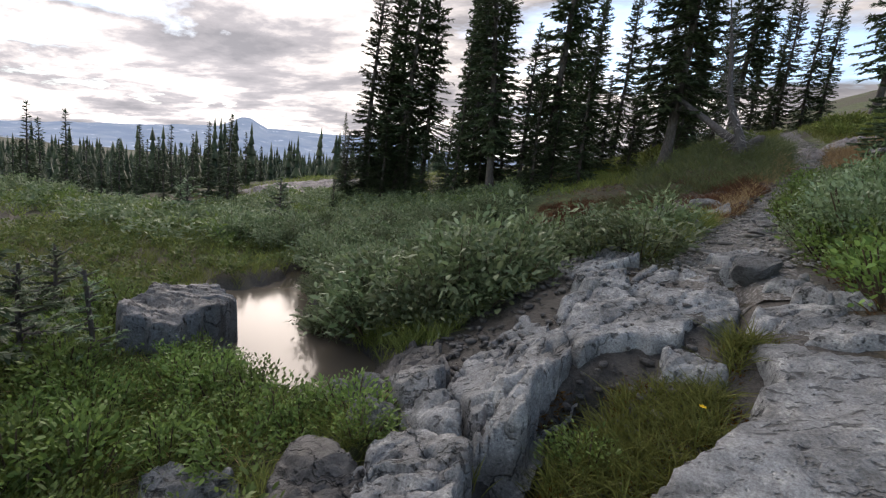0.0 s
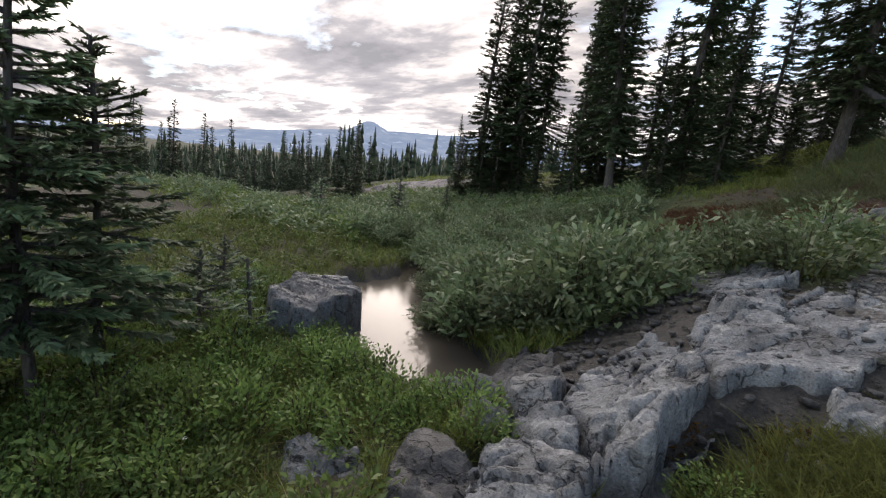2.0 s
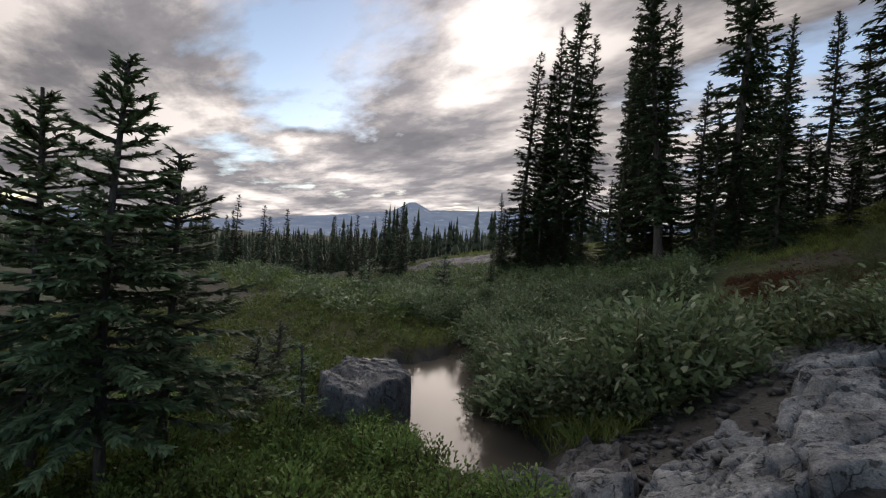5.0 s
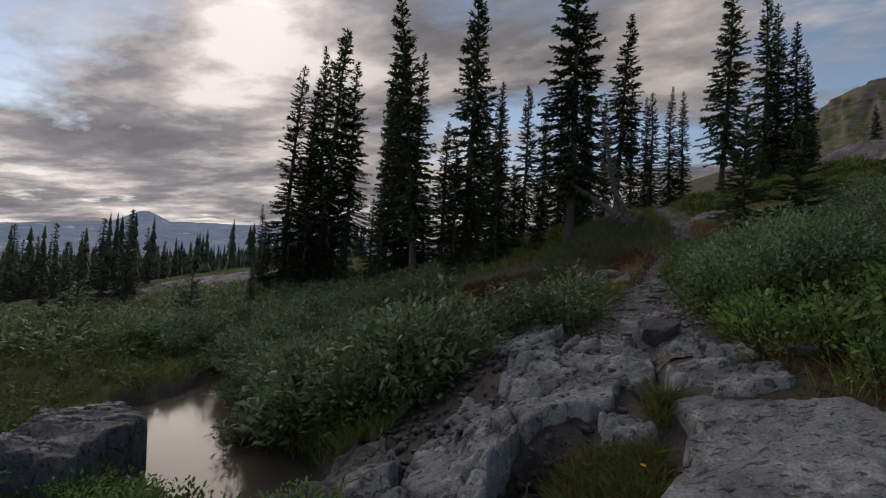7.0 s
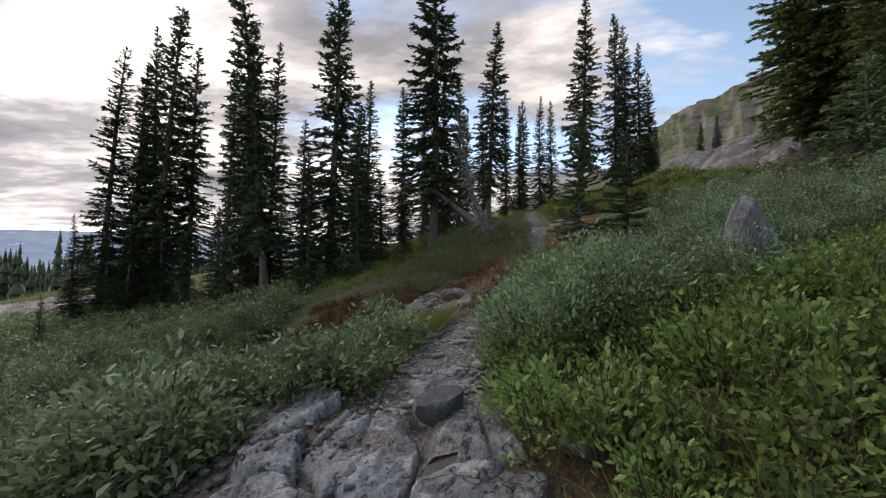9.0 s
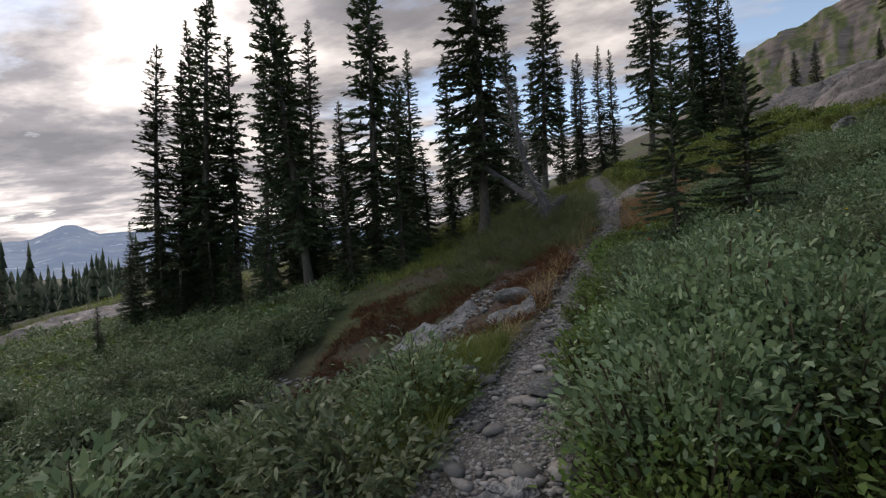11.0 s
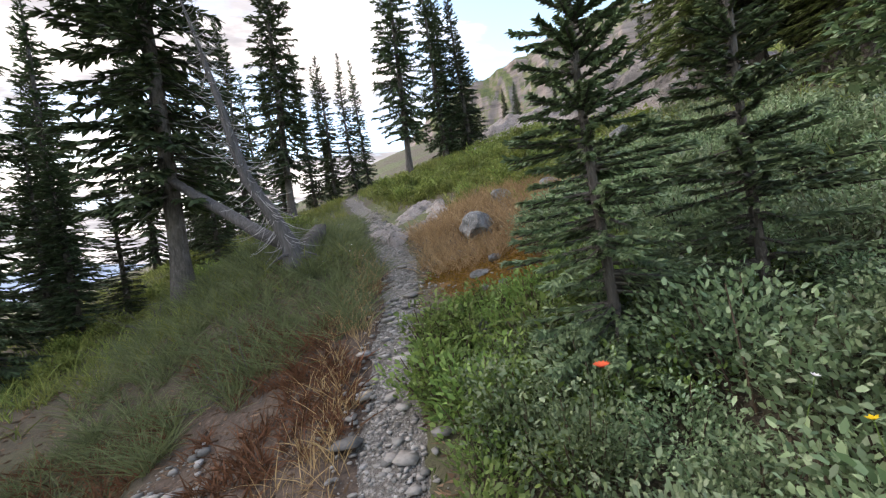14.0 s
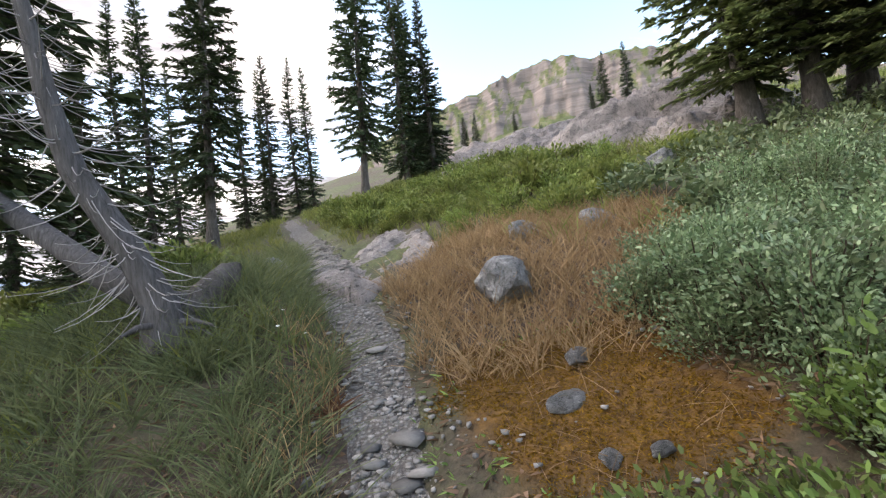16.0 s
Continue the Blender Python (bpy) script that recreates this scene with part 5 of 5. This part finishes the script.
scatter(HERBS, [p for p in herb_spots if p[0] < 1.3], 405, (0.8, 1.5))
LEAFY = [shrub("leafy_herb", "bright green leafy herb clump on the eastern bank", M_HERB, "herb", "leafy herbs of the bank", seed=s, radius=0.30, height=0.30, leaves=800, leaf=0.044, slim=0.44, stems=16, up=0.8) for s in (241, 242, 243)]
clear = [float(edge_distance(np.array(x), np.array(y), SLABS[5])) < -0.28 for x, y in herb_spots]
scatter(LEAFY, [p for p, c in zip(herb_spots, clear) if p[0] >= 1.3 and c], 415, (0.8, 1.5))
TALL = [shrub("leafy_shrub", "yellow-green leafy shrub on the upper bank", M_BANK, "shrub", "green bank", seed=s, radius=0.5, height=0.5, leaves=900, leaf=0.10, slim=0.36, up=0.9) for s in (231, 232, 233)]
bank = spots_in(309, 1500, 5.0, 14.5, 14.0, 22.0, 0.55, lambda x, y: (side_of(x, y) > 0.9) & (side_of(x, y) < 6.2 + 0.4 * np.sin(y * 2)) & (edge_distance(x, y, DRY) < -0.1))
bank += spots_in(310, 200, -1.5, 3.5, 15.5, 20.0, 0.8, lambda x, y: side_of(x, y) < -1.0)
scatter(TALL, bank, 406, (0.5, 1.35), (0.6, 1.1))


def grass(name, label, seed, n, box, length, width, mat, rule=None, tuft=9, lean=0.35, category="grass"):
    """Blades in tufts on the ground, joined: nobody could count them."""
    r = np.random.default_rng(seed)
    x, y = r.uniform(box[0], box[1], n), r.uniform(box[2], box[3], n)
    ok = free_ground(x, y)
    if rule is not None:
        ok &= rule(x, y)
    x, y = np.repeat(x[ok], tuft), np.repeat(y[ok], tuft)
    size = np.repeat(r.uniform(0.7, 1.3, ok.sum()), tuft)
    x, y = x + r.normal(size=len(x)) * 0.03, y + r.normal(size=len(x)) * 0.03
    base = np.stack([x, y, ground_height(x, y) - 0.01], -1)
    d = np.stack([r.normal(size=len(x)) * lean, r.normal(size=len(x)) * lean, np.ones(len(x))], -1)
    ln = r.uniform(length[0], length[1], len(x)) * size
    d = unit(d)
    fall = np.stack([d[:, 0] * 0.6, d[:, 1] * 0.6, -0.25 * r.random(len(x))], -1)
    me = mesh_of(name, *blades(base, d, ln, np.full(len(x), width) * r.uniform(0.6, 1.3, len(x)), fall, None, 3))
    tagged(part(name, me, mat), label, category, kind="stuff")


grass("meadow_grass", "green meadow grass between herbs", 501, 7500, (-12, 0.2, -2, 8.5), (0.10, 0.26), 0.007, M_GRASS, lambda x, y: (np.hypot((x + 0.2) / 1.3, (y - 3.5) / 1.6) > 1) & (shore(x, y) | (y > 4.0)))
grass("trailside_grass", "tall green grass along the footpath", 502, 1700, (-1.5, 1.2, 5.4, 7.7), (0.18, 0.38), 0.008, M_GRASS, lambda x, y: (side_of(x, y) < -0.35) & (side_of(x, y) > -1.5))
grass("bank_grass", "fresh grass on the herb bank", 503, 1500, (1.2, 7, 0.2, 5.4), (0.12, 0.3), 0.008, M_GRASS, lambda x, y: side_of(x, y) > 0.7)
grass("russet_fringe", "russet moss and dry grass at the slab's edge", 514, 900, (1.2, 3.0, 1.2, 5.0), (0.04, 0.14), 0.009, M_RUSSET, lambda x, y: side_of(x, y) > 0.55, 7, 0.7)
grass("pool_grass", "lush bright grass beside the pool", 515, 900, (-3.4, -0.9, 3.5, 5.6), (0.15, 0.36), 0.008, M_GRASS, lambda x, y: np.hypot((x + 0.35) / 1.2, (y - 3.5) / 1.3) > 1, 9)
grass("tussock_grass", "grey-green tussock grass beside the footpath", 504, 2300, (-1.5, 4.5, 10.0, 19), (0.22, 0.46), 0.009, M_TUSSOCK, lambda x, y: (side_of(x, y) < -0.38) & (side_of(x, y) > -4.0) & (y > 11.8) & (fbm(x * 1.6, y * 1.6, 35, 3) > -0.7), 22, 0.6)
grass("russet_herbs", "russet and dry herbs on the bare slope", 505, 3600, (-2.5, 3.6, 8.6, 13), (0.06, 0.24), 0.013, M_RUSSET, lambda x, y: (side_of(x, y) < -0.3) & (fbm(x * 1.3, y * 1.3, 33, 3) > -0.05), 8, 0.6, "herb")
grass("straw_fringe", "dry straw-coloured grass along the footpath", 506, 1400, (-0.5, 3.6, 7.6, 14), (0.12, 0.36), 0.006, M_STRAW, lambda x, y: (side_of(x, y) < -0.3) & (side_of(x, y) > -0.8), 7, 0.4)
grass("dry_grass", "dry orange-brown grass on the slope", 507, 3000, (3.9, 8.2, 11.6, 15.8), (0.12, 0.38), 0.008, M_STRAW, lambda x, y: (edge_distance(x, y, DRY) > -0.25) & (side_of(x, y) > 0.33), 7, 0.45)
grass("upper_grass", "yellow-green grass of the upper slope", 508, 5200, (-2, 13, 13.5, 30), (0.15, 0.36), 0.012, M_GRASS, lambda x, y: (edge_distance(x, y, DRY) < 0.0) & (np.abs(side_of(x, y)) > 0.5), 8)
grass("field_grass", "low grass over the wide hillside", 509, 6500, (-24, 2, 5, 28), (0.15, 0.4), 0.016, M_GRASS, lambda x, y: (side_of(x, y) < -3) & ((y > 14) | (x < -5)), 6)
grass("far_bank_grass", "sparse grass on the eastern slope", 510, 5000, (6, 30, 6, 32), (0.15, 0.4), 0.016, M_GRASS, None, 6)
grass("moss_straw", "thin dry stalks over the moss", 511, 160, (3.7, 5.2, 10.9, 13), (0.08, 0.22), 0.004, M_STRAW, lambda x, y: edge_distance(x, y, MOSS) > 0, 3, 0.9)

grass("moss_carpet", "soft orange-brown moss carpet", 513, 16000, (3.5, 5.3, 10.7, 13), (0.012, 0.035), 0.008, M_MOSS, lambda x, y: edge_distance(x, y, MOSS) + 0.15 * fbm(x * 2.5, y * 2.5, 37, 3) > 0, 5, 0.8, "moss")

grass("leaf_litter", "brown leaf litter on bare soil", 516, 7500, (-2.5, 6.0, 9.0, 14.5), (0.025, 0.07), 0.022, M_LITTER, lambda x, y: edge_distance(x, y, MOSS) < 0.1, 3, 3.0, "litter")
grass("trailside_herbs", "small green herbs at the trail's edge", 517, 500, (2.2, 5.0, 9.5, 12.6), (0.03, 0.07), 0.016, M_HERB, lambda x, y: (side_of(x, y) > 0.3) & (edge_distance(x, y, MOSS) < 0.02), 6, 0.9, "herb")
grass("bank_litter", "pale dead leaves and chips under the willow shrubs", 518, 900, (4.2, 6.5, 10.9, 11.8), (0.03, 0.085), 0.024, M_LITTER, lambda x, y: (side_of(x, y) > 0.4) & (edge_distance(x, y, MOSS) < 0.02), 4, 3.0, "litter")

# the mossy tuft between the slabs
def in_tuft(x, y, wide):
    """Within the strip of turf that fills the crack."""
    t = np.clip(((x - 0.05) * 0.85 + (y - 2.15) * 1.15) / (0.85**2 + 1.15**2), 0, 1)
    return np.hypot(x - 0.05 - t * 0.85, y - 2.15 - t * 1.15) < wide * (0.75 + 0.5 * np.sin(5 * t + 0.6))


grass("moss_tuft_grass", "bright grass tuft in the crack of the rock", 512, 2600, (-0.4, 1.3, 1.7, 3.6), (0.08, 0.22), 0.006, M_GRASS, lambda x, y: in_tuft(x, y, 0.30), 9, 0.55)
grass("tuft_moss", "russet moss round the grass tuft", 519, 5000, (-0.4, 1.4, 1.7, 3.7), (0.015, 0.05), 0.009, M_MOSS, lambda x, y: in_tuft(x, y, 0.42), 5, 0.8, "moss")
grass("near_grass", "mixed grass blades among the near herbs", 520, 4200, (-5.0, -0.9, -0.8, 3.1), (0.09, 0.24), 0.006, M_GRASS, shore, 8, 0.6)
grass("near_straw", "dry straw among the near herbs", 521, 800, (-5.0, -0.9, -0.8, 3.1), (0.08, 0.22), 0.005, M_STRAW, shore, 5, 0.9)



# ---- the dead snag, its fallen log and small things ----
M_TWIGPALE = foliage("bleached_twigs", (0.16, 0.15, 0.15), (0.45, 0.43, 0.43), 0.8, 0.1, 0.0)


def snag():
    ob = new("dead_snag")
    pts = np.array([(2.43, 13.97, 3.0), (2.40, 13.97, 3.35), (2.24, 13.96, 3.8), (1.98, 13.94, 4.35), (1.88, 13.92, 4.8), (1.80, 13.91, 5.4), (1.66, 13.9, 6.2), (1.5, 13.9, 7.0)])
    part("trunk", mesh_of("trunk", *bent_trunk(pts, [0.16, 0.115, 0.095, 0.08, 0.068, 0.05, 0.03, 0.01], 12, 0.06), smooth_=True), M_DEADWOOD, ob, "bleached bare trunk")
    r = np.random.default_rng(11)
    n = 230
    u = r.random(n) ** 0.8
    k = np.interp(u, [0, 1], [0.9, 6.9])
    at = np.stack([np.interp(k, range(8), pts[:, c]) for c in range(3)], 1)
    hang = (k < 3.2)[:, None]
    d = r.normal(size=(n, 3)) * [1, 1, 0.35]
    d = np.where(hang, d * [0.9, 0.9, 0.5] + [0.2, -0.2, -0.55], d)
    ln = np.where(k < 3.4, r.uniform(0.25, 0.7, n), r.uniform(0.35, 1.0, n) * (1.2 - 0.12 * k))
    part("twig_tangle", mesh_of("twig_tangle", *tubes(at, at + unit(d) * ln[:, None], np.full(n, 0.0055), np.full(n, 0.0015), 4, 0.06, 4)), M_TWIGPALE, ob, "brittle hanging bare twigs")["kind"] = "stuff"
    roots = np.array([(2.43, 13.95, 3.15)] * 7)
    ends = roots + unit(r.normal(size=(7, 3)) * [1, 1, 0.3] + [0.3, -0.4, -0.25]) * 0.35
    part("roots", mesh_of("roots", *tubes(roots, ends, np.full(7, 0.04), np.full(7, 0.01), 5, -0.05, 3)), M_DEADWOOD, ob)["kind"] = "stuff"
    tagged(ob, "leaning dead fir snag with bleached hanging twigs", "dead tree")
    log = part("fallen_log", mesh_of("fallen_log", *bent_trunk([(2.75, 14.5, 3.3), (2.4, 14.15, 3.35), (2.05, 14.45, 3.62), (1.75, 14.75, 3.92), (1.3, 15.25, 4.35), (0.9, 15.7, 4.75)], [0.09, 0.11, 0.10, 0.095, 0.085, 0.07], 12, 0.05), smooth_=True), M_DEADWOOD)
    tagged(log, "grey fallen log leaning against a living fir", "log")
    stub = part("broken_stump", mesh_of("broken_stump", *bent_trunk([(2.45, 14.2, 3.05), (2.7, 14.35, 3.35), (2.95, 14.5, 3.55), (3.05, 14.55, 3.62)], [0.16, 0.14, 0.10, 0.03], 10, 0.14)), M_BARK)
    tagged(stub, "dark broken stump end beside the snag", "stump")


snag()


def brush(label, x, y, n, reach, seed, mat=None):
    r = np.random.default_rng(seed)
    z = ground_at(x, y)
    a = np.array([x, y, z]) + r.normal(size=(n, 3)) * [0.12, 0.12, 0.02]
    d = unit(r.normal(size=(n, 3)) * [1, 1, 0.4] + [0, 0, 0.55])
    ob = part("dead_brush", mesh_of("dead_brush", *tubes(a, a + d * (reach * r.uniform(0.4, 1, n))[:, None], np.full(n, 0.007), np.full(n, 0.002), 4, 0.05, 3)), mat or M_DEADWOOD)
    tagged(ob, label, "brush", kind="stuff")


brush("tangle of bleached dead twigs in the herbs", 4.3, 4.1, 40, 0.6, 1)
brush("bare dead branches at the foot of a fir", 0.35, 15.4, 40, 0.9, 2)
brush("thin dead twigs under a young fir", -3.72, 0.53, 16, 0.6, 3)
brush("dead twigs lying in tussock grass", 1.5, 12.2, 24, 0.7, 4)
brush("thin dead twigs under a young fir", 3.85, 9.2, 14, 0.45, 5)


def flower(name, label, mat, x, y, height, petals, size):
    ob = new(name)
    part("stem", mesh_of("stem", *tubes(np.array([[0, 0, -0.02]]), np.array([[0.01, 0.0, height]]), np.array([0.003]), np.array([0.002]), 5)), M_HERB, ob)
    a = np.arange(petals) * 6.283 / petals
    d = np.stack([np.cos(a), np.sin(a), np.full(petals, 0.45)], 1)
    part("petals", mesh_of("petals", *blades(np.array([[0.01, 0, height]] * petals), d, np.full(petals, size), np.full(petals, size * 0.7), np.zeros((petals, 3)), np.array([[0, 0, 1.0]] * petals), 3)), mat, ob)
    ob.location = (x, y, ground_at(x, y))
    tagged(ob, label, "flower", "wild flowers")
    return ob


def petal(name, colour):
    return foliage(name, tuple(c * 0.8 for c in colour), colour, 0.6, 0.2, 0.3)


M_YELLOW, M_RED, M_WHITE = petal("yellow_petals", (0.75, 0.52, 0.02)), petal("red_petals", (0.62, 0.07, 0.05)), petal("white_petals", (0.75, 0.75, 0.72))
r0 = np.random.default_rng(8)
red = flower("paintbrush_flower", "red paintbrush flower above willow leaves", M_RED, 3.2, 8.9, 0.50, 12, 0.045)
yellow = flower("yellow_flower", "small yellow flower among green leaves", M_YELLOW, 2.55, 6.6, 0.52, 6, 0.022)
for x, y, h in ((2.75, 6.75, 1.0), (2.5, 6.5, 0.9), (3.3, 7.9, 1.0), (3.6, 7.4, 1.0), (2.4, 7.4, 0.9), (3.9, 6.4, 1.0), (4.4, 4.6, 0.7), (3.3, 4.3, 0.6), (0.5, 2.3, 0.5), (5.1, 4.4, 0.7), (4.0, 7.6, 1.0), (2.9, 9.6, 0.7)):
    copy_thing(yellow, Matrix.Translation((x, y, ground_at(x, y))) @ pose(0, 0, 0, r0.normal() * 8, r0.normal() * 8, r0.random() * 360)).scale = (1, 1, h)
white = flower("white_flower", "small white flower head on a thin stalk", M_WHITE, 3.05, 7.7, 0.5, 8, 0.018)
for x, y, h in ((2.6, 7.0, 0.9), (3.4, 8.3, 1.0), (3.1, 13.3, 0.8), (3.3, 13.2, 0.8), (3.2, 13.5, 0.8), (2.7, 13.1, 0.8), (-2.7, 0.9, 0.4), (3.5, 6.2, 0.9), (4.6, 5.2, 0.9), (5.4, 11.9, 0.8)):
    copy_thing(white, Matrix.Translation((x, y, ground_at(x, y))) @ pose(0, 0, 0, r0.normal() * 8, r0.normal() * 8, r0.random() * 360)).scale = (1, 1, h)

# a broad-leaved plant in the shade of the young firs
lily = new("broadleaf_plant")
rr = np.random.default_rng(9)
aa = np.arange(9) * 2.4
part("leaves", mesh_of("leaves", *blades(np.zeros((9, 3)), np.stack([np.cos(aa), np.sin(aa), rr.uniform(0.5, 1.4, 9)], 1), rr.uniform(0.25, 0.36, 9), np.full(9, 0.085), np.tile([0, 0, -0.3], (9, 1)), np.tile([0, 0, 1.0], (9, 1)), 3)), M_HERB, lily)
lily.location = (-2.95, 0.75, ground_at(-2.95, 0.75))
tagged(lily, "single plant with long broad upright green leaves", "plant")
